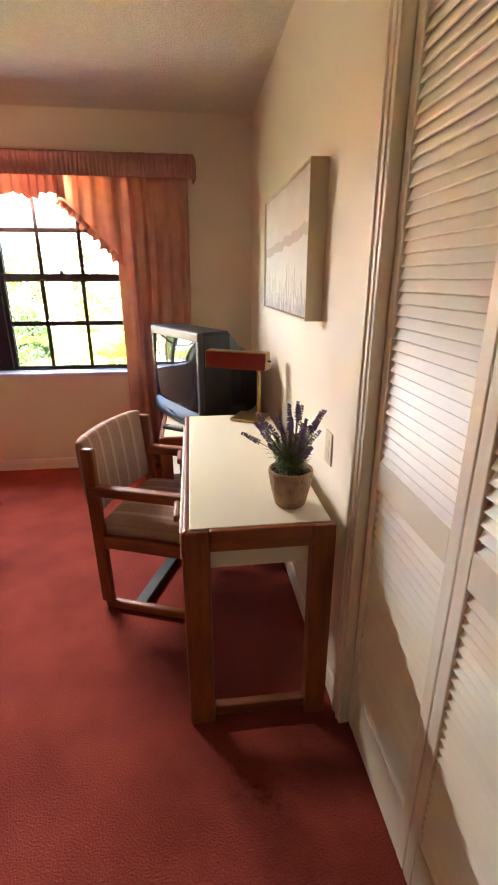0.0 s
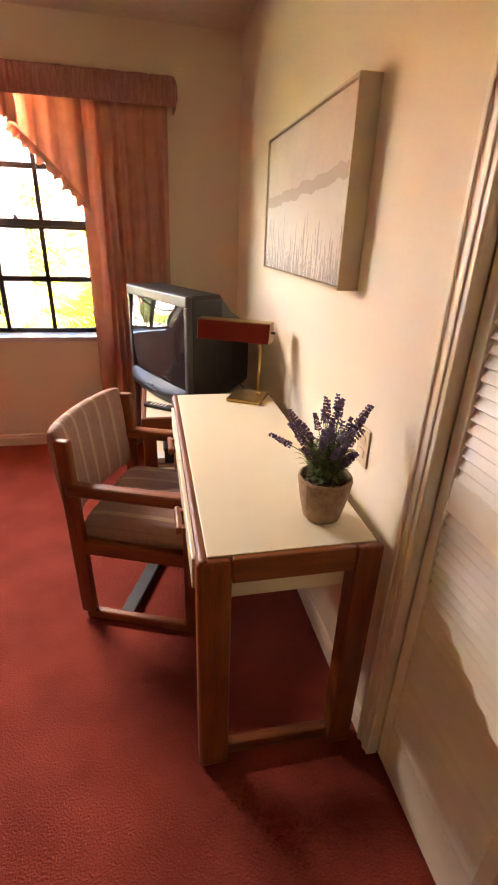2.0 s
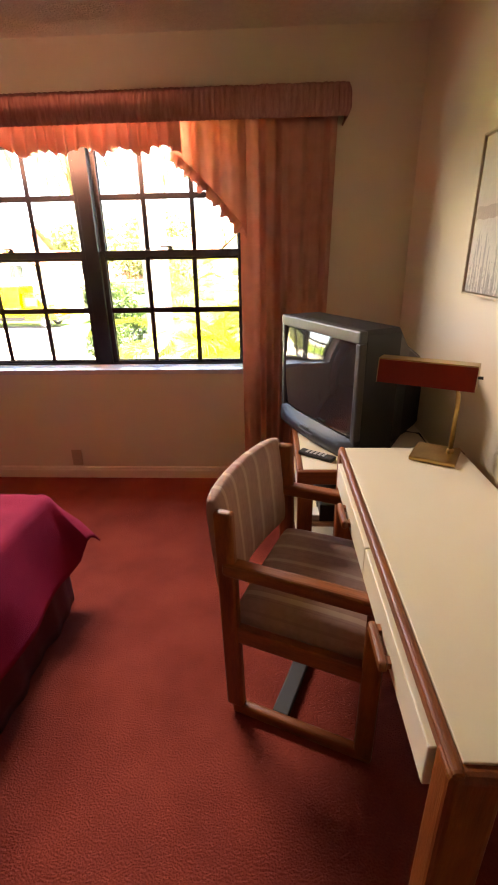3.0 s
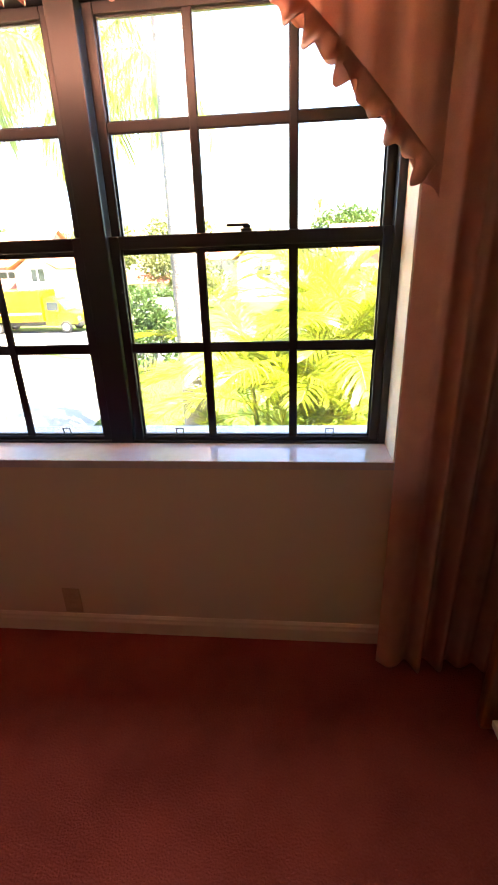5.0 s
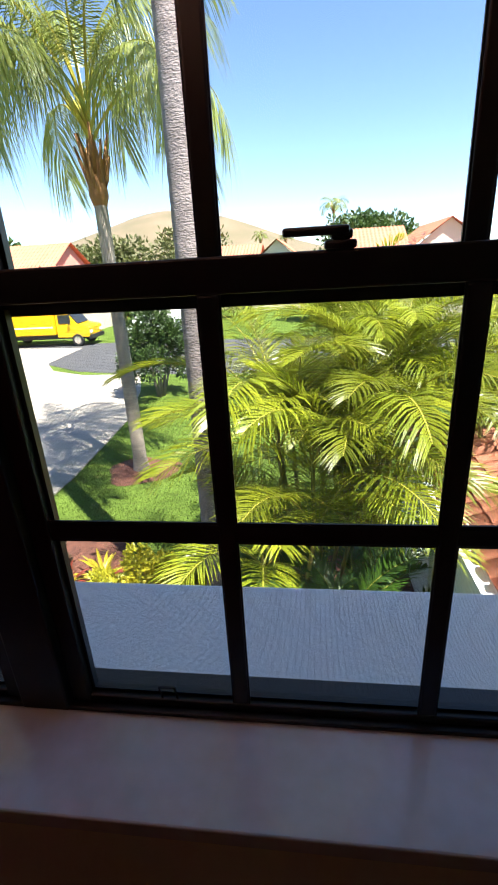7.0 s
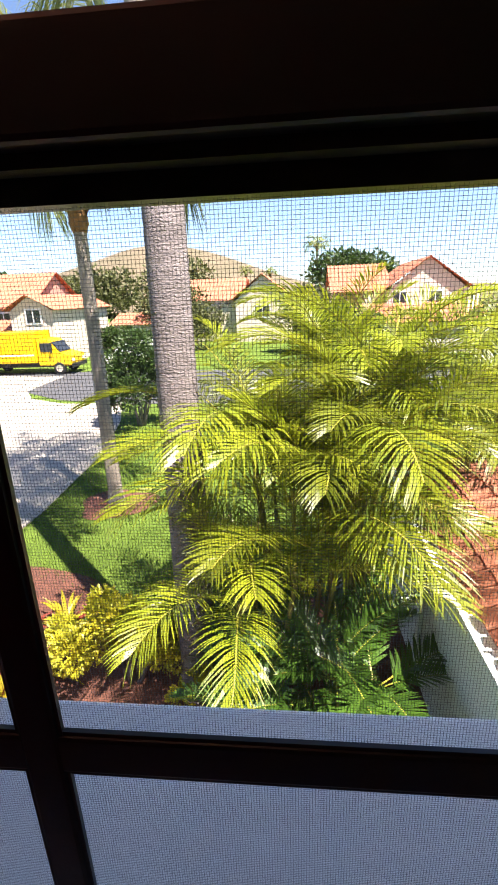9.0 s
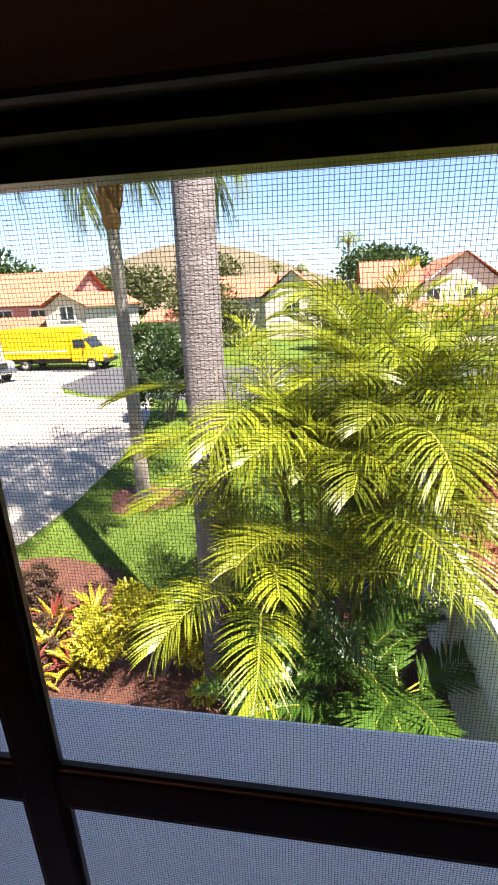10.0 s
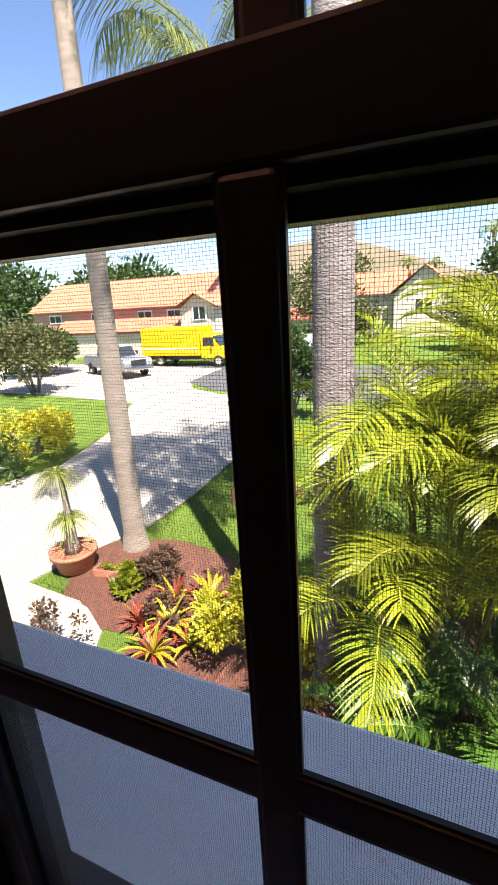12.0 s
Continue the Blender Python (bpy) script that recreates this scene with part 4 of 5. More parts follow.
# ---- foliage ----
def frond_mesh(name, mat, length, e0, bend, leaflets, leaf, width, hang, seed, vee=0.35, stalk=0.16):
    """A feather frond from the origin along +x; e0: its first rise in degrees, bend: how far it bows over."""
    r = random.Random(seed)
    verts, faces, mats = [], [], []
    pts, tan = [Vector((0, 0, 0))], []
    n = 24
    for k in range(n):
        a = radians(e0 - bend * ((k + 0.5) / n) ** 1.4)
        d = Vector((math.cos(a), 0.05 * math.sin(k * 0.3 + seed), math.sin(a))).normalized()
        tan.append(d)
        pts.append(pts[-1] + d * length / n)
    tan.append(tan[-1])
    side = Vector((0, 1, 0))
    for k in range(n):           # rib: a three-sided bar
        i = len(verts)
        for q, p in ((k, pts[k]), (k + 1, pts[k + 1])):
            w = 0.011 * length / 1.6 * (1 - 0.8 * q / n) + 0.0015
            up = side.cross(tan[q]) * -1
            verts += [tuple(p + side * w), tuple(p - side * w), tuple(p - up * w * 1.3)]
        for a, b in ((0, 1), (1, 2), (2, 0)):
            faces.append((i + a, i + b, i + 3 + b, i + 3 + a))
            mats.append(1)
    for k in range(leaflets):
        s = stalk + (1 - stalk) * (k + 0.5) / leaflets
        q = s * n
        j = min(int(q), n - 1)
        p0 = pts[j].lerp(pts[j + 1], q - j)
        t = tan[j]
        up = t.cross(side)
        up = up if up.z > 0 else -up
        ln0 = leaf * (0.45 + 0.55 * math.sin(math.pi * min(1, 0.15 + 0.85 * (s - stalk) / (1 - stalk))) ** 0.8) * (1 if s < 0.93 else 0.8)
        for sg in (-1, 1):
            phi = radians(68 - 42 * s + r.uniform(-6, 6))
            d = (t * math.cos(phi) + side * sg * math.sin(phi) + up * (vee + r.uniform(-0.1, 0.1))).normalized()
            ln = ln0 * r.uniform(0.85, 1.1)
            wv = (t - d * t.dot(d)).normalized() * width * r.uniform(0.8, 1.15)
            i = len(verts)
            for m_, (f, w) in enumerate(((0, 0.45), (0.35, 1.0), (0.7, 0.75))):
                c = p0 + d * ln * f - Vector((0, 0, hang * ln * f * f))
                verts += [tuple(c + wv * w), tuple(c - wv * w)]
            verts.append(tuple(p0 + d * ln - Vector((0, 0, hang * ln))))
            faces += [(i, i + 1, i + 3, i + 2), (i + 2, i + 3, i + 5, i + 4), (i + 4, i + 5, i + 6)]
            mats += [0, 0, 0]
    me = bpy.data.meshes.new(name)
    me.from_pydata(verts, [], faces)
    me.materials.append(mat)
    me.materials.append(M["rachis"])
    me.polygons.foreach_set("material_index", mats)
    return me


ARECA = [frond_mesh("frond", M["areca"], 1.85, e, b, 52, 0.58, 0.0080, h + 0.08, i) for i, (e, b, h) in enumerate(((80, 58, 0.22), (68, 76, 0.30), (58, 78, 0.28), (46, 74, 0.38), (74, 98, 0.42)))]
CYCAD = [frond_mesh("frond", M["cycad"], 1.2, e, b, 40, 0.30, 0.013, 0.15, 20 + i) for i, (e, b) in enumerate(((60, 60), (42, 62), (25, 55)))]
QUEEN = [frond_mesh("frond", M["queen"], 3.0, e, b, 84, 0.72, 0.0085, h, 40 + i, 0.05, 0.24) for i, (e, b, h) in enumerate(((86, 112, 0.9), (80, 138, 1.2), (70, 150, 1.4), (58, 152, 1.45)))]


def areca_clump(x, y, zb, canes, seed, meshes, label, fronds=5, top=1.0, scale=1.0, lean=10, category="palm"):
    """Several canes, each with a fountain of fronds. top: height of the cane heads over zb."""
    r = random.Random(seed)
    t = thing("areca_palm", label, category, pose(x, y, zb), "garden palms")
    for c in range(canes):
        a = 2 * math.pi * c / canes + r.uniform(-0.4, 0.4)
        d = r.uniform(0.05, 0.35)
        h = top * r.uniform(0.55, 1.0)
        hd = Vector((d * math.cos(a) * (1 + h * 0.28), d * math.sin(a) * (1 + h * 0.28), h))
        foot = Vector((d * math.cos(a) * 0.5, d * math.sin(a) * 0.5, 0))
        bm = bmesh.new()
        mid = foot.lerp(hd, 0.55) + Vector((0, 0, 0.08))
        tube([foot, mid, hd, hd + Vector((0, 0, 0.15))], [0.032, 0.026, 0.022, 0.012], 8, bm)
        part("cane", bm, M["cane"], t, smooth=True)
        for k in range(fronds):
            b = a + 2.4 * k + r.uniform(-0.5, 0.5)
            m = Matrix.Translation(hd) @ Matrix.Rotation(b, 4, "Z") @ Matrix.Rotation(radians(r.uniform(-lean, lean)), 4, "X") @ Matrix.Scale(scale * r.uniform(0.75, 1.08), 4)
            shared("frond", meshes[r.randrange(len(meshes))], t, m)
    return t


AL = "clump of yellow-green areca palm in the mulch bed"
areca_clump(0.42, 8.30, GROUND, 7, 3, ARECA, AL, 6, 2.85, 1.0)
areca_clump(0.95, 8.65, GROUND, 7, 5, ARECA, AL, 6, 3.0, 1.0)
areca_clump(0.9, 9.9, GROUND, 7, 8, ARECA, AL, 5, 3.5)
areca_clump(2.9, 10.3, GROUND, 6, 9, ARECA, AL, 5, 2.9)
areca_clump(0.35, 7.55, GROUND, 3, 12, CYCAD, "low dark green feather palm in the mulch", 6, 0.5, 1.0)
areca_clump(0.85, 7.6, GROUND, 3, 14, CYCAD, "low dark green feather palm in the mulch", 6, 0.9, 1.1)
areca_clump(0.05, 7.80, GROUND, 3, 18, ARECA, AL, 5, 2.45, 0.95)
areca_clump(1.25, 9.5, GROUND, 5, 19, ARECA, AL, 6, 3.3, 1.0)
areca_clump(4.2, 13.0, GROUND, 7, 15, ARECA, "clump of areca palm beyond the garden wall", 5, 1.9)


def ringed_trunk(points, radii, bm=None, step=0.09, depth=0.012):
    """A palm trunk with leaf-scar rings."""
    pts, rad = [], []
    for (p, q, a, b) in zip(points, points[1:], radii, radii[1:]):
        p, q = Vector(p), Vector(q)
        n = max(2, int((q - p).length / step))
        for k in range(n):
            pts.append(p.lerp(q, k / n))
            rad.append((a + (b - a) * k / n) * (1 + depth * (1 if k % 2 else -1)))
    pts.append(Vector(points[-1]))
    rad.append(radii[-1])
    return tube(pts, rad, 20, bm)


def queen_palm(x, y, top, r0, r1, seed, label, lean=(0, 0), mat="pale_bark", fronds=22, boot=1.0, scale=1.0):
    r = random.Random(seed)
    t = thing("queen_palm", label, "palm tree", pose(x, y, GROUND), "tall palms")
    h = top - GROUND
    hd = Vector((lean[0], lean[1], h))
    part("trunk", ringed_trunk([(0, 0, -0.02), Vector((lean[0] * 0.02, lean[1] * 0.02, 0.35)), Vector((lean[0] * 0.3, lean[1] * 0.3, h * 0.45)), hd], [r0 * 1.35, r0, (r0 + r1) / 2, r1]), M[mat], t, smooth=True)
    bt = bmesh.new()
    tube([hd + Vector((0, 0, -0.12)), hd + Vector((0, 0, 0.1)), hd + Vector((0, 0, 0.45 * boot)), hd + Vector((0, 0, 0.9 * boot))], [r1 * 0.95, r1 * 1.5, r1 * 1.25, r1 * 0.5], 12, bt)
    for k in range(11):
        a = k * 2.4
        o = Vector((math.cos(a), math.sin(a), 0))
        tube([hd + o * r1 * 0.9 + Vector((0, 0, 0.05 + 0.04 * k)), hd + o * r1 * 1.7 + Vector((0, 0, 0.35 + 0.05 * k)), hd + o * r1 * 2.6 + Vector((0, 0, 0.75 + 0.05 * k))], [0.05, 0.035, 0.02], 6, bt)
    part("crownshaft", bt, M["boot"], t, "orange-brown leaf bases", True)
    for k in range(fronds):
        m = Matrix.Translation(hd + Vector((0, 0, 0.75 * boot + 0.02 * k))) @ Matrix.Rotation(k * 2.399 + r.uniform(-0.2, 0.2), 4, "Z") @ Matrix.Rotation(radians(r.uniform(-12, 12)), 4, "X") @ Matrix.Scale(scale * r.uniform(0.8, 1.05), 4)
        shared("frond", QUEEN[min(3, int((fronds - 1 - k) / fronds * 4 + r.uniform(-0.5, 0.5)) if k < fronds else 0)], t, m)
    return t


queen_palm(-3.67, 12.93, 2.72, 0.155, 0.125, 31, "queen palm with weeping fronds and ringed trunk in the lawn", (-0.14, 0.3), "pale_bark", 21, 1.25, 1.42)
queen_palm(-4.91, 9.89, 6.3, 0.20, 0.125, 32, "tall pale-trunked queen palm in the mulch bed", (0.05, 0.1))
queen_palm(-0.68, 8.09, 7.2, 0.205, 0.175, 33, "tall thick grey-trunked palm close to the house", (-0.15, 0.75), "bark")
for k, (x, y, zt, s) in enumerate(((2.3, 80, 7.5, 1.0), (-8.6, 79, 4.2, 0.6), (-4.9, 80, 4.0, 0.6), (-52, 70, 5.5, 0.9), (-46, 64, 5.0, 0.8))):
    queen_palm(x, y, zt, 0.2, 0.16, 60 + k, "distant palm tree behind the houses", (0, 0), "pale_bark", 14, 0.6, s)


def leafy(name, x, y, z, rx, ry, rz, leaves, size, mat, label, seed, category="shrub", stems=6, group="garden shrubs", ground=None):
    """A shrub: stems and a crown of many small leaves in uneven clumps."""
    r = random.Random(seed)
    t = thing(name, label, category, pose(x, y, ground if ground is not None else GROUND), group)
    base = ground if ground is not None else GROUND
    cz = z - base
    clumps = []
    for k in range(max(8, int(14 * (rx + ry)))):
        a, b = r.uniform(0, 6.28), math.asin(r.uniform(-0.6, 1))
        d = r.uniform(0.45, 0.95)
        clumps.append((Vector((rx * d * math.cos(a) * math.cos(b), ry * d * math.sin(a) * math.cos(b), cz + rz * d * math.sin(b))), r.uniform(0.22, 0.42) * min(rx, ry, rz)))
    for k in range(stems):
        c = clumps[k % len(clumps)][0]
        bm = bmesh.new()
        tube([(c.x * 0.15, c.y * 0.15, 0), (c.x * 0.5, c.y * 0.5, c.z * 0.55), c], [0.028 * (rx + 0.5), 0.018 * (rx + 0.5), 0.008], 6, bm)
        part("stem", bm, M["bark"], t, smooth=True)
    verts, faces = [], []
    for k in range(leaves):
        c, cr = clumps[r.randrange(len(clumps))]
        n = Vector((r.gauss(0, 1), r.gauss(0, 1), r.gauss(0.2, 1))).normalized()
        p = c + n * cr * r.uniform(0.6, 1.08)
        if p.z < 0.03:
            continue
        d = (n + Vector((r.gauss(0, 0.6), r.gauss(0, 0.6), r.gauss(0.2, 0.5)))).normalized()
        w = d.orthogonal().normalized()
        w.rotate(Matrix.Rotation(r.uniform(0, 6.28), 3, d))
        s = size * r.uniform(0.6, 1.25)
        i = len(verts)
        u = d.cross(w)
        verts += [tuple(p), tuple(p + d * s * 0.5 + w * s * 0.26), tuple(p + d * s + u * s * 0.12), tuple(p + d * s * 0.5 - w * s * 0.26)]
        faces.append((i, i + 1, i + 2, i + 3))
    me = bpy.data.meshes.new("leaves")
    me.from_pydata(verts, [], faces)
    me.materials.append(mat)
    ob = new("leaves", me)
    ob.parent = t
    tagged(ob, kind="stuff")
    return t


leafy("golden_shrub", -1.50, 8.05, -2.36, 0.90, 0.60, 0.60, 7600, 0.075, M["gold_leaf"], "golden-leaved variegated shrub in the mulch", 71)
leafy("golden_shrub", -0.35, 7.75, -2.62, 0.55, 0.40, 0.32, 2200, 0.075, M["gold_leaf"], "golden-leaved low shrub beside the grey trunk", 72)
leafy("golden_shrub", 0.25, 8.9, -2.3, 0.6, 0.4, 0.5, 2400, 0.075, M["gold_leaf"], "golden-leaved shrub behind the palms", 74)
leafy("green_shrub", -0.2, 7.35, -2.65, 0.45, 0.35, 0.3, 1500, 0.07, M["dark_leaf"], "small dark green shrub in the shade", 73)
leafy("bronze_shrub", -3.75, 9.15, -2.62, 0.50, 0.42, 0.36, 2600, 0.07, M["brown_leaf"], "bronze-brown twiggy shrub in the mulch", 75)
leafy("bronze_shrub", -3.2, 8.3, -2.75, 0.38, 0.3, 0.22, 1200, 0.08, M["brown_leaf"], "dark reddish low shrub in the mulch", 78)
leafy("sparse_shrub", -4.15, 7.35, -2.50, 0.50, 0.32, 0.32, 420, 0.075, M["brown_leaf"], "sparse dark-leaved shrub beside the path", 76)
leafy("round_bush", -5.35, 19.3, -1.35, 1.35, 1.2, 1.55, 9000, 0.14, M["dark_leaf"], "tall rounded dark green bush at the lawn edge", 77, stems=8)
leafy("hedge", -11.8, 13.4, -2.3, 2.0, 1.7, 0.75, 6500, 0.13, M["gold_leaf"], "loose yellow-green hedge beside the driveway", 81)
leafy("hedge", -11.5, 11.2, -2.4, 1.6, 1.2, 0.7, 4200, 0.13, M["dark_leaf"], "loose green hedge beside the driveway", 82)
leafy("small_tree", -27.0, 27.0, -1.1, 3.2, 2.8, 1.5, 9000, 0.28, M["dark_leaf"], "spreading small tree on a grass island", 83, "tree", 8, "street trees")
leafy("small_tree", -21.0, 21.5, -0.9, 2.4, 2.0, 1.5, 5200, 0.24, M["olive_leaf"], "olive-green small tree beside the driveway", 84, "tree", 8, "street trees")
for k, (x, y, z, rx, rz, mt) in enumerate(((-12.5, 50, 0.2, 3.5, 2.6, "olive_leaf"), (-8.5, 44, -1.0, 2.2, 1.8, "olive_leaf"), (1.0, 40, -0.4, 2.6, 2.2, "olive_leaf"), (3.2, 36, -1.2, 2.4, 1.6, "dark_leaf"),
                                          (-16, 44, -1.9, 2.5, 1.0, "dark_leaf"), (-10.8, 40, -2.0, 2.2, 0.9, "dark_leaf"), (12, 30, -0.8, 3.0, 2.0, "olive_leaf"), (8.2, 20, -1.2, 1.8, 1.6, "dark_leaf"),
                                          (5.5, 62, 3.6, 5.5, 2.0, "dark_leaf"), (-15, 62, 2.0, 5.0, 4.0, "olive_leaf"), (-44, 58, 2.8, 9.0, 4.0, "dark_leaf"), (-60, 52, 2.5, 9.0, 5.0, "dark_leaf"), (-27, 66, 2.0, 6.0, 3.5, "olive_leaf"))):
    leafy("leafy_tree", x, y, z, rx, rx * 0.8, rz, 3600, 0.10 + 0.09 * rx, M[mt], "leafy tree standing between distant houses", 100 + k, "tree", 6, "trees among the houses")


def bare_tree(x, y, h, seed):
    r = random.Random(seed)
    t = thing("bare_tree", "leafless grey tree behind the rooftops", "tree", pose(x, y, GROUND), "trees among the houses")
    bm = bmesh.new()

    def grow(p, d, ln, rad, lv):
        q = p + d * ln
        tube([p, q], [rad, rad * 0.65], 5, bm, False)
        if lv:
            for _ in range(3):
                e = (d + Vector((r.gauss(0, 0.45), r.gauss(0, 0.45), r.gauss(0.1, 0.25)))).normalized()
                grow(q, e, ln * r.uniform(0.6, 0.8), rad * 0.6, lv - 1)

    grow(Vector((0, 0, 0)), Vector((0, 0, 1)), h * 0.3, 0.22, 5)
    part("trunk_and_twigs", bm, M["bark"], t)


bare_tree(10.5, 47, 7.4, 5)
bare_tree(-7.0, 54, 6.2, 6)


def bromeliad(x, y, n, length, mats, label, seed):
    r = random.Random(seed)
    t = thing("bromeliad", label, "bromeliad", pose(x, y, GROUND + 0.05), "bromeliads")
    for k in range(n):
        a, e = k * 2.399, radians(r.uniform(25, 75))
        ln = length * r.uniform(0.7, 1.1)

        def f(u, v, a=a, e=e, ln=ln):
            s = u
            w = 0.045 * (1 - s ** 2.2) * (v - 0.5) * 2 * (0.6 + 0.4 * s)
            rad, z = ln * s * math.cos(e) * (1 + 0.25 * s), ln * s * math.sin(e) - 0.55 * ln * s ** 2.6 * math.cos(e)
            return (rad * math.cos(a) - w * math.sin(a), rad * math.sin(a) + w * math.cos(a), z + abs(w) * 0.5)

        part("leaf", sheet(7, 2, f), M[mats[0] if r.random() < 0.75 else mats[1]], t)


BL = "yellow and red strap-leaved bromeliad in the mulch"
for k, (x, y, s, mt) in enumerate(((-2.75, 8.95, 0.62, "y"), (-3.05, 8.30, 0.60, "y"), (-2.55, 8.05, 0.5, "y"), (-3.45, 8.15, 0.5, "r"), (-3.25, 8.75, 0.55, "r"), (-2.95, 7.75, 0.5, "y"))):
    bromeliad(x, y, 22, s, ("brom_y", "brom_r") if mt == "y" else ("brom_r", "brom_y"), BL, 200 + k)


def ponytail(x, y):
    r = random.Random(91)
    t = thing("potted_ponytail_palm", "ponytail palm with two tufts in a terracotta pot", "potted plant", pose(x, y, GROUND + 0.04))
    part("pot", lathe(((0.26, 0), (0.29, 0.02), (0.36, 0.30), (0.37, 0.31), (0.40, 0.31), (0.40, 0.38), (0.36, 0.38), (0.34, 0.33)), 28), M["clay"], t, "wide terracotta pot", True)
    bm = bmesh.new()
    tube([(0, 0, 0.32), (0.01, 0, 0.55), (0.02, 0.02, 0.95), (-0.03, 0.05, 1.5), (-0.05, 0.05, 1.75)], [0.16, 0.10, 0.07, 0.05, 0.05], 10, bm)
    part("trunk", bm, M["pale_bark"], t, smooth=True)
    for cx, cz, ln in ((0.02, 0.95, 0.75), (-0.05, 1.75, 0.65)):
        verts, faces = [], []
        for k in range(190):
            a, e = r.uniform(0, 6.28), r.uniform(0.1, 1.4)
            l2 = ln * r.uniform(0.7, 1.1)
            i = len(verts)
            for s in (0, 0.3, 0.65, 1):
                rad, z = l2 * s * math.cos(e) * 0.8 + 0.03, l2 * s * math.sin(e) * 0.75 - 0.75 * l2 * s * s
                w = 0.011 * (1 - s * 0.85)
                verts += [(cx + rad * math.cos(a) - w * math.sin(a), rad * math.sin(a) + w * math.cos(a), cz + z), (cx + rad * math.cos(a) + w * math.sin(a), rad * math.sin(a) - w * math.cos(a), cz + z)]
            faces += [(i, i + 1, i + 3, i + 2), (i + 2, i + 3, i + 5, i + 4), (i + 4, i + 5, i + 7, i + 6)]
        me = bpy.data.meshes.new("tuft")
        me.from_pydata(verts, [], faces)
        me.materials.append(M["queen"])
        ob = new("tuft", me)
        ob.parent = t


ponytail(-5.46, 8.95)
for k, (x, y, a) in enumerate(((-4.75, 8.95, 10), (-4.40, 8.75, -30))):
    pl = thing("planter_tray", "low terracotta planter tray with green seedlings", "planter", pose(x, y, GROUND + 0.06, 0, 0, a), "planter trays")
    bm = box((-0.22, -0.09, 0), (0.22, 0.09, 0.02))
    for a0, b0, a1, b1 in ((-0.22, -0.09, 0.22, -0.075), (-0.22, 0.075, 0.22, 0.09), (-0.22, -0.075, -0.205, 0.075), (0.205, -0.075, 0.22, 0.075)):
        box((a0, b0, 0.02), (a1, b1, 0.13), bm=bm)
    part("tray", bm, M["clay"], pl)
    part("soil", box((-0.204, -0.074, 0.02), (0.204, 0.074, 0.10)), M["mulch"], pl)
leafy("grass_tuft", -4.15, 8.75, -2.70, 0.28, 0.26, 0.24, 900, 0.12, M["areca"], "bright green grassy tuft in the mulch", 79)
leafy("seedling_patch", -4.75, 8.95, -2.77, 0.2, 0.08, 0.07, 260, 0.05, M["areca"], "green seedlings in the planter tray", 80, stems=3)


# ---- garden wall with tiled coping ----
def tiled_slope(parent, x0, x1, y0, y1, z0, z1, n_along, rows, mat):
    """Barrel tiles on a slope that rises from x0 to x1; each tile is a half-round piece on one shared mesh."""
    w, l = (y1 - y0) / n_along, math.hypot(x1 - x0, z1 - z0) / rows
    ang = math.atan2(z1 - z0, x1 - x0)

    def f(u, v):
        a = math.pi * u
        k = 1 - 0.14 * v
        return (v * l * 1.12, -math.cos(a) * w * 0.46 * k, math.sin(a) * w * 0.20 * k + 0.012 * (1 - v))

    bm = sheet(8, 1, f)
    bmesh.ops.solidify(bm, geom=list(bm.faces), thickness=0.012)
    me = bpy.data.meshes.new("tile")
    bm.to_mesh(me)
    bm.free()
    me.materials.append(mat)
    for i in range(n_along):
        for j in range(rows):
            m = Matrix.Translation((x0 + (x1 - x0) * j / rows, y0 + (i + 0.5) * w, z0 + (z1 - z0) * j / rows)) @ Matrix.Rotation(-ang, 4, "Y")
            shared("tile", me, parent, m)


gw = thing("garden_wall", "white stucco wing wall with gutter and terracotta tiled slope", "garden wall")
part("wall", box((1.925, 4.4, GROUND - 0.05), (2.105, 10.2, -1.26), 0.01), M["stucco"], gw)
part("fascia", box((1.885, 4.4, -1.32), (1.905, 10.35, -1.205), 0.004), M["stucco"], gw, "white painted gutter face")
part("gutter", box((1.905, 4.4, -1.32), (2.055, 10.35, -1.285), 0.004), M["gutter"], gw, "rust-brown gutter trough")
for k in range(6):
    part("gutter_strap", box((1.90, 4.95 + k, -1.225), (2.07, 4.975 + k, -1.219), 0.001, seg=1), M["stucco"], gw)
sp = bmesh.new()
tube([(1.945, 8.35, -1.32), (1.925, 8.35, -1.45), (1.90, 8.35, -1.55), (1.89, 8.35, -2.85), (1.84, 8.33, -2.93)], [0.032] * 5, 10, sp)
part("downspout", sp, M["stucco"], gw, "white downspout", True)
part("deck", box((0, 4.4, -0.03), (1.16, 10.35, 0), turn=Matrix.Translation((2.045, 0, -1.225)) @ Matrix.Rotation(-0.33, 4, "Y")), M["clay"], gw)
tiled_slope(gw, 2.025, 3.125, 4.45, 10.3, -1.21, -0.84, 24, 4, M["clay"])
cw = thing("garden_wall", "low stucco garden wall with terracotta coping in the distance", "garden wall")
part("wall", box((2.0, 11.3, GROUND - 0.05), (7.0, 11.5, -1.45)), M["stucco"], cw)
part("coping", box((1.95, 11.2, -1.45), (7.05, 11.6, -1.30), 0.05, seg=3), M["clay"], cw, "terracotta coping")


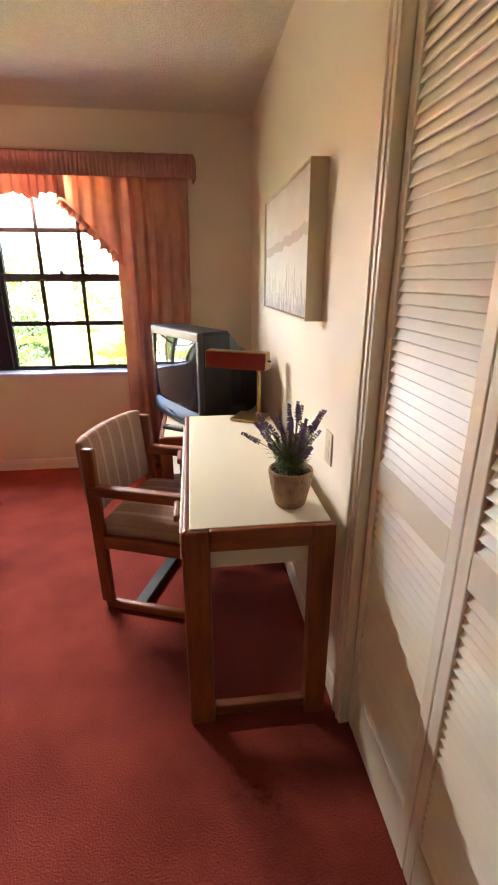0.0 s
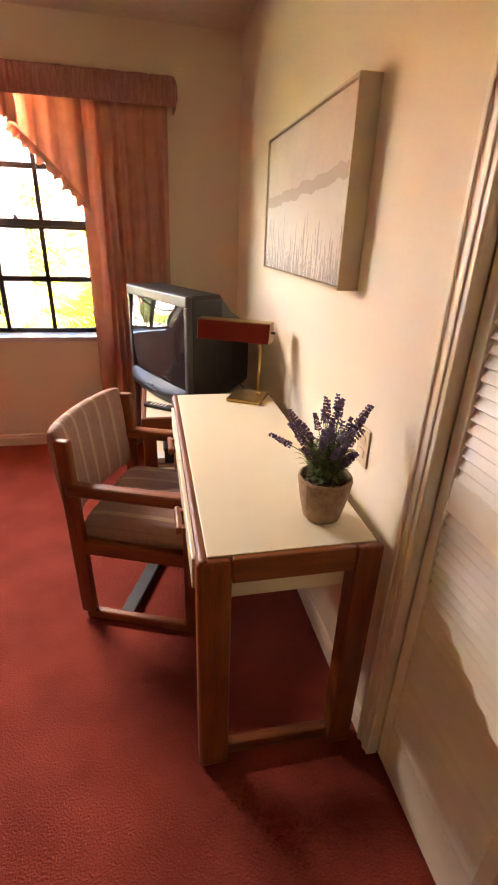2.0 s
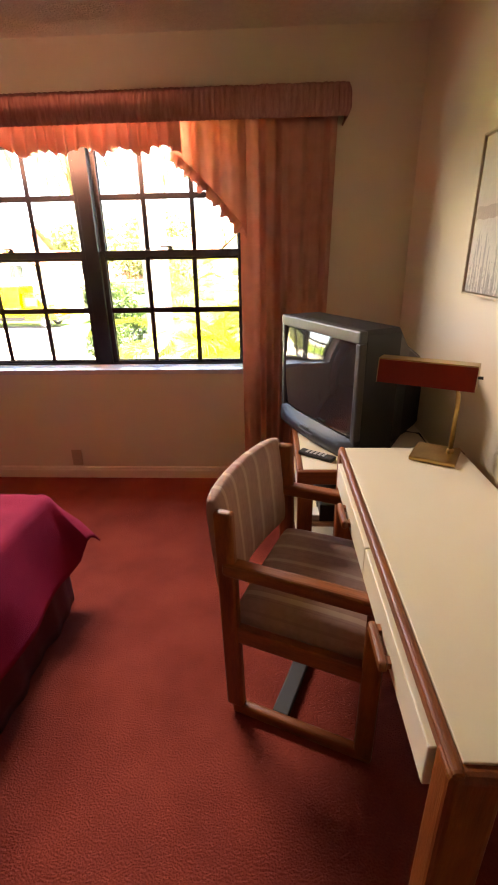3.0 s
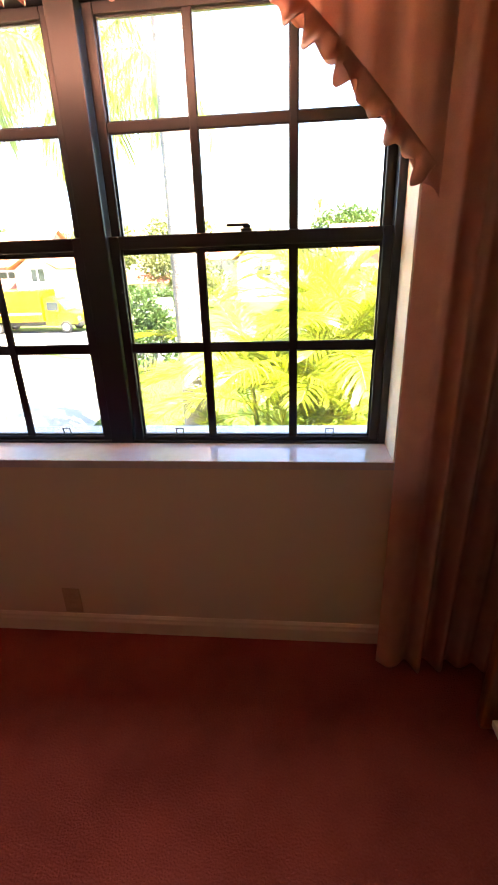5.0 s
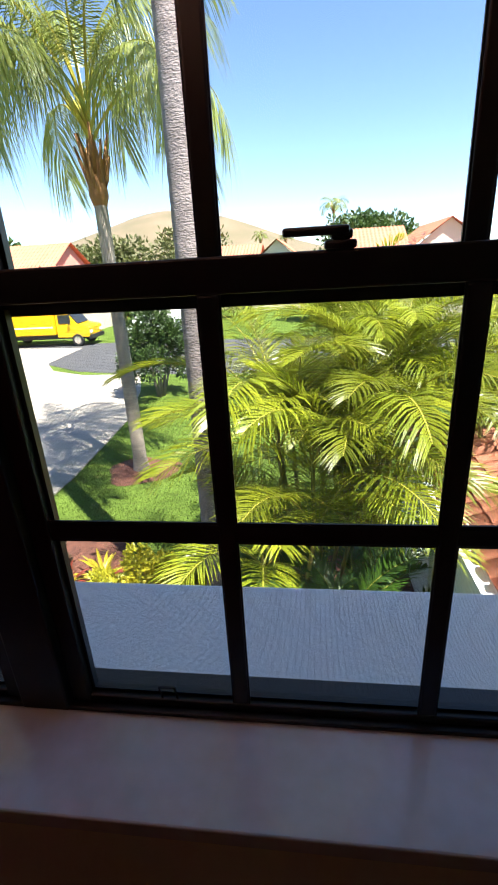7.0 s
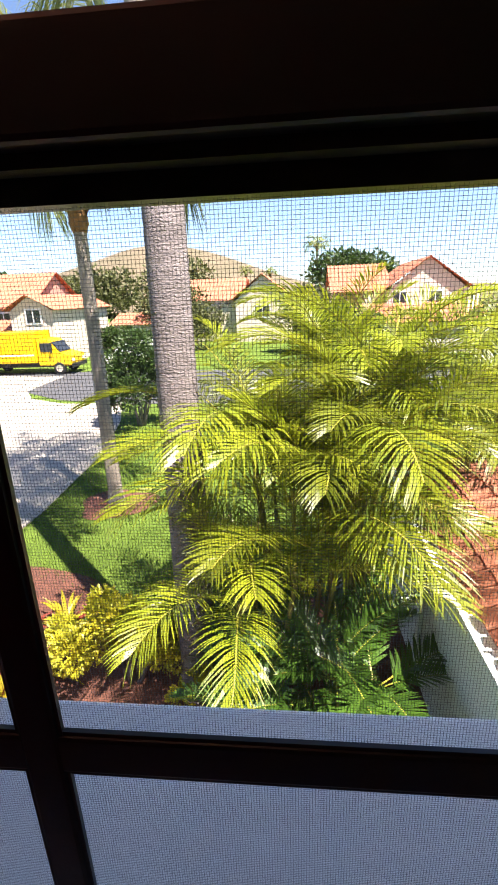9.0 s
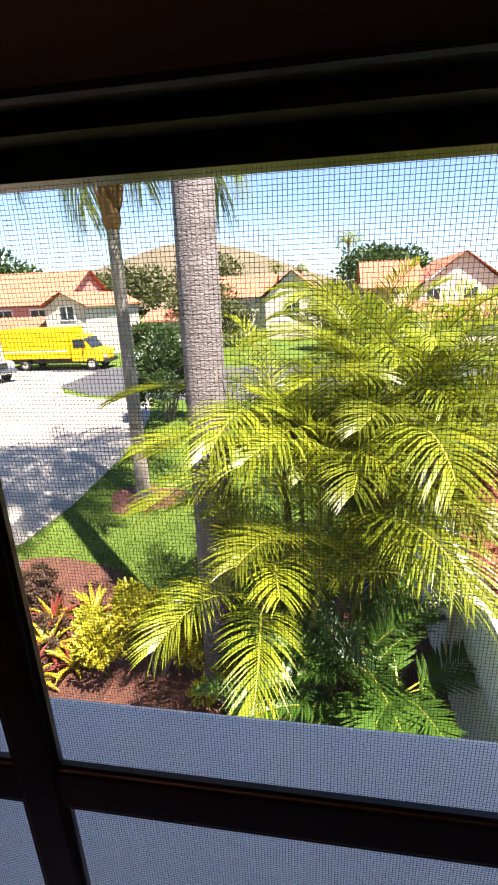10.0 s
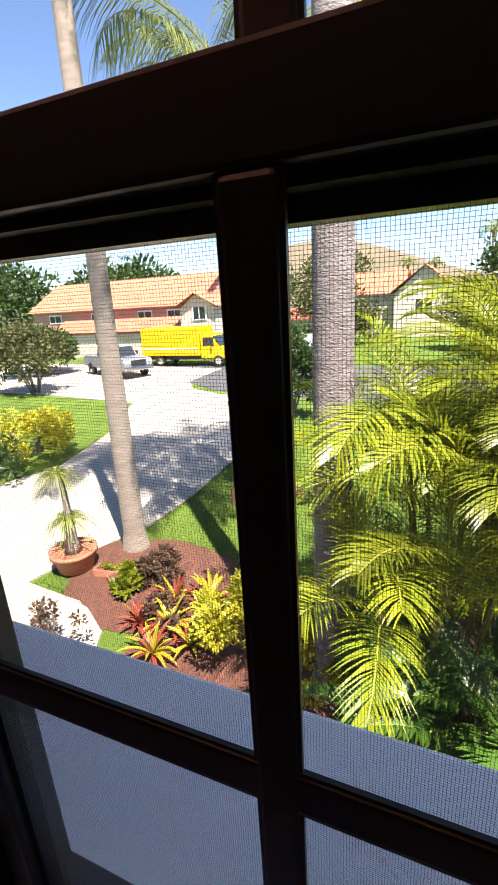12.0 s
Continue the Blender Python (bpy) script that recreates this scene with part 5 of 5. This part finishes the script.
# ---- vehicles ----
def wheel(t, x, y, r, w=0.22):
    tm = pose(x, y, r, 90, 0, 0)
    ty = part("tyre", lathe(((r * 0.62, -w / 2), (r * 0.95, -w / 2), (r, -w * 0.35), (r, w * 0.35), (r * 0.95, w / 2), (r * 0.62, w / 2)), 22), M["black"], t, m=tm)
    part("rim", lathe(((r * 0.15, -w / 2 - 0.012), (r * 0.6, -w / 2 - 0.004), (r * 0.6, w / 2 + 0.004), (r * 0.15, w / 2 + 0.012)), 16), M["chrome"], ty)


def profile_body(outline, half, inset=0.0):
    """A body from a side outline of (x, z), its upper parts drawn in by inset."""
    bm = bmesh.new()
    zt = max(z for _, z in outline)
    zb = min(z for _, z in outline)
    rows = []
    for s in (-1, 1):
        rows.append([bm.verts.new((x, s * (half - inset * max(0.0, (z - zb) / (zt - zb) - 0.45)), z)) for x, z in outline])
    n = len(outline)
    for k in range(n):
        bm.faces.new((rows[0][k], rows[0][(k + 1) % n], rows[1][(k + 1) % n], rows[1][k]))
    bm.faces.new(rows[0][::-1])
    bm.faces.new(rows[1])
    bmesh.ops.recalc_face_normals(bm, faces=bm.faces)
    bmesh.ops.bevel(bm, geom=list(bm.edges), offset=0.03, segments=2, affect="EDGES")
    return bm


def box_truck(m):
    t = thing("box_truck", "yellow rental box truck parked in the street", "truck", m)
    part("cargo_box", box((-4.3, -1.1, 0.75), (0.35, 1.1, 2.65), 0.04), M["yellow"], t)
    part("cab", profile_body(((0.42, 0.55), (2.55, 0.55), (2.6, 1.15), (1.75, 1.35), (1.15, 2.15), (0.42, 2.2)), 0.98, 0.18), M["yellow"], t)
    for s in (-1, 1):
        part("side_window", box((0.62, s * 0.93 - 0.04, 1.4), (1.42, s * 0.93 + 0.03, 1.95), 0.03), M["dark_glass"], t)
        part("mirror", box((1.35, s * 1.12 - 0.05, 1.35), (1.45, s * 1.12 + 0.05, 1.65), 0.02), M["black"], t)
        part("trim_line", box((-4.2, s * 1.102 - 0.006, 1.2), (0.25, s * 1.102 + 0.006, 1.28)), M["carwhite"], t)
    part("windscreen", box((-0.02, -0.78, 0), (0.02, 0.78, 0.78), 0.01, turn=Matrix.Translation((1.80, 0, 1.38)) @ Matrix.Rotation(radians(-37), 4, "Y")), M["dark_glass"], t)
    part("bumper", box((2.52, -0.95, 0.42), (2.72, 0.95, 0.66), 0.03), M["black"], t)
    part("chassis", box((-4.2, -0.8, 0.45), (2.4, 0.8, 0.75)), M["black"], t)
    for x in (-2.9, 1.75):
        for y in (-0.92, 0.92):
            wheel(t, x, y, 0.38)
    for y in (-0.72, 0.72):
        part("headlight", box((2.55, y - 0.14, 0.78), (2.64, y + 0.14, 0.95), 0.02), M["carwhite"], t)


def pickup(m):
    t = thing("pickup_truck", "silver double-cab pickup parked on the driveway", "pickup", m)
    part("body", profile_body(((-2.85, 0.55), (2.75, 0.50), (2.85, 0.95), (2.70, 1.18), (1.25, 1.25), (-2.80, 1.25)), 0.98, 0.06), M["silver"], t)
    part("cabin", profile_body(((-0.95, 1.2), (1.35, 1.2), (0.72, 1.86), (-0.72, 1.88)), 0.90, 0.25), M["silver"], t)
    for s in (-1, 1):
        for a, b in ((-0.72, 0.02), (0.10, 0.80)):
            part("side_window", box((a, s * 0.865 - 0.05, 1.32), (b, s * 0.865 + 0.015, 1.70), 0.04), M["dark_glass"], t)
        part("headlight", box((2.70, s * 0.74 - 0.17, 0.93), (2.87, s * 0.74 + 0.17, 1.12), 0.03), M["carwhite"], t)
        part("mirror", box((0.80, s * 1.06 - 0.09, 1.28), (0.92, s * 1.06 + 0.09, 1.48), 0.03), M["black"], t)
    part("windscreen", box((-0.02, -0.74, 0), (0.02, 0.74, 0.76), 0.01, turn=Matrix.Translation((1.31, 0, 1.26)) @ Matrix.Rotation(radians(-44), 4, "Y")), M["dark_glass"], t)
    part("grille", box((2.78, -0.5, 0.78), (2.88, 0.5, 1.12), 0.02), M["black"], t)
    part("bumper", box((2.76, -0.96, 0.50), (2.98, 0.96, 0.74), 0.04), M["chrome"], t)
    for x in (-1.85, 1.85):
        for y in (-0.88, 0.88):
            wheel(t, x, y, 0.40, 0.26)


def van(m):
    t = thing("white_van", "white compact van parked along the street", "van", m)
    part("body", profile_body(((-2.2, 0.35), (2.2, 0.32), (2.3, 0.75), (1.35, 1.05), (0.75, 1.62), (-2.1, 1.72), (-2.22, 1.0)), 0.9, 0.16), M["carwhite"], t)
    for s in (-1, 1):
        for a, b in ((-0.25, 0.72), (-1.25, -0.4)):
            part("side_window", box((a, s * 0.86 - 0.05, 1.05), (b, s * 0.86 + 0.012, 1.42), 0.04), M["dark_glass"], t)
    part("windscreen", box((-0.02, -0.70, 0), (0.02, 0.70, 0.70), 0.01, turn=Matrix.Translation((1.36, 0, 1.06)) @ Matrix.Rotation(radians(-46), 4, "Y")), M["dark_glass"], t)
    for x in (-1.4, 1.45):
        for y in (-0.80, 0.80):
            wheel(t, x, y, 0.32)


box_truck(pose(-16.6, 32.2, GROUND + 0.03, 0, 0, 2))
pickup(pose(-20.4, 27.6, GROUND + 0.03, 0, 0, -22))
van(pose(-10.9, 34.6, GROUND + 0.012, 0, 0, 186))


# ---- houses across the street ----
def gable_roof(t, x0, x1, y0, y1, z0, rise, along, over=0.4):
    """A pitched roof over a rectangle with its ridge along x or y, in ribbed tile courses."""
    bm = bmesh.new()
    x0, x1, y0, y1 = x0 - over, x1 + over, y0 - over, y1 + over

    def slope(a0, a1, b0, bm_, flip):
        n, rows = int((a1 - a0) / 0.17), 10

        def f(u, v):
            a = a0 + (a1 - a0) * u
            b = b0[0] + (b0[1] - b0[0]) * v
            z = z0 + rise * v + 0.035 * math.cos(u * n * math.pi) + 0.05 * ((v * rows) % 1 < 0.5)
            return (a, b, z) if along == "x" else (b, a, z)
        sheet(n, rows * 2, f, bm_)

    if along == "x":
        ym = (y0 + y1) / 2
        slope(x0, x1, (y0, ym), bm, 0)
        slope(x0, x1, (y1, ym), bm, 1)
    else:
        xm = (x0 + x1) / 2
        slope(y0, y1, (x0, xm), bm, 0)
        slope(y0, y1, (x1, xm), bm, 1)
    return part("roof", bm, M["tile_far"], t, "terracotta barrel-tile roof")


def gable_wall(x0, x1, y, z0, rise, th, along):
    bm = bmesh.new()
    xm = (x0 + x1) / 2
    o = [(x0, z0), (x1, z0), (xm, z0 + rise)]
    if along == "y":
        a = [bm.verts.new((p, y, z)) for p, z in o]
        b = [bm.verts.new((p, y + th, z)) for p, z in o]
    else:
        a = [bm.verts.new((y, p, z)) for p, z in o]
        b = [bm.verts.new((y + th, p, z)) for p, z in o]
    for k in range(3):
        bm.faces.new((a[k], a[(k + 1) % 3], b[(k + 1) % 3], b[k]))
    bm.faces.new(a)
    bm.faces.new(b[::-1])
    bmesh.ops.recalc_face_normals(bm, faces=bm.faces)
    return bm


def window(t, x, y, z, w, h):
    wd = part("window", box((x - w / 2 - 0.12, y - 0.06, z - 0.12), (x + w / 2 + 0.12, y + 0.02, z + h + 0.12), 0.01), M["carwhite"], t, "white window surround")
    part("pane", box((x - w / 2, y - 0.08, z), (x + w / 2, y - 0.05, z + h)), M["dark_glass"], wd)
    part("bar", box((x - 0.03, y - 0.10, z), (x + 0.03, y - 0.075, z + h)), M["carwhite"], wd)


def block(t, x0, x1, y0, y1, zt, rise, along, wall):
    part("wall", box((x0, y0, GROUND - 0.05), (x1, y1, zt)), M[wall], t)
    gable_roof(t, x0, x1, y0, y1, zt, rise, along)
    if along == "y":
        part("gable", gable_wall(x0, x1, y0, zt, rise, 0.1, "y"), M[wall], t)
    else:
        part("gable", gable_wall(y0, y1, x0, zt, rise, 0.1, "x"), M[wall], t)
        part("gable", gable_wall(y0, y1, x1 - 0.1, zt, rise, 0.1, "x"), M[wall], t)


h1 = thing("house", "salmon stucco two-storey house with terracotta roofs", "house", group="houses")
block(h1, -40, -20.6, 38.5, 47, 1.1, 2.7, "x", "pink")
block(h1, -34, -20.5, 35.8, 38.5, -0.75, 1.0, "x", "pink")
block(h1, -20.4, -17.2, 35.6, 45, 0.9, 1.05, "y", "cream")
window(h1, -18.6, 35.6, 0.10, 1.0, 0.85)
window(h1, -18.6, 35.6, -1.75, 1.2, 0.7)
for x in (-37, -31.5, -26, -22.8):
    window(h1, x, 38.5, 0.15, 1.4, 0.6)
for x in (-31.5, -26.5):
    part("garage_door", box((x - 1.9, 35.74, GROUND), (x + 1.9, 35.8, -0.95), 0.01), M["cream"], h1)
h2 = thing("house", "cream stucco house with a long terracotta gable roof", "house", group="houses")
block(h2, -12.5, -6.0, 52, 60, 1.0, 2.2, "x", "cream")
block(h2, -6.2, -1.0, 50, 60, 1.0, 2.3, "y", "cream")
block(h2, -18, -13, 48, 54, -0.9, 1.0, "x", "cream")
window(h2, -3.6, 50, -0.6, 1.4, 1.0)
h3 = thing("house", "cream and salmon house with stepped terracotta gables", "house", group="houses")
block(h3, 3.0, 7.5, 46, 56, 1.35, 2.4, "x", "pink")
block(h3, 7.2, 13.5, 44.5, 56, 1.35, 2.5, "y", "cream")
block(h3, 5.0, 13.0, 38, 44.3, -0.8, 1.2, "x", "cream")
window(h3, 8.2, 44.5, 0.35, 1.0, 0.85)
window(h3, 11.0, 44.5, 0.35, 1.0, 0.85)
h4 = thing("house", "small distant house with terracotta gables", "house", group="houses")
block(h4, 2.0, 6.5, 66, 72, 3.4, 1.5, "y", "cream")
block(h4, 7.0, 10.5, 64, 72, 3.2, 1.4, "y", "cream")

# hillside far behind
structure("hillside", sheet(60, 16, lambda u, v: (-260 + 330 * u, 120 + 160 * v, GROUND + (17.5 * math.exp(-((u - 0.62) / 0.13) ** 2) + 6 + 2 * noise.noise(Vector((u * 9, v * 4, 4)))) * math.sin(math.pi * min(1, 0.02 + v)))),
          M["hill"], "dry brown hillside behind the houses", "hill", True)

# the garden and street stand a little askew to the room
TURN = Matrix.Translation((0.47, 4.05, 0)) @ Matrix.Rotation(radians(-1.8), 4, "Z") @ Matrix.Translation((-0.47, -4.05, 0))
for ob in list(scene.objects):
    if ob not in INDOORS and ob.parent is None and ob.name not in ("wall_lower_storey", "ledge", "ledge_inner", "roof_own", "garden_wall"):
        ob.matrix_basis = TURN @ ob.matrix_basis
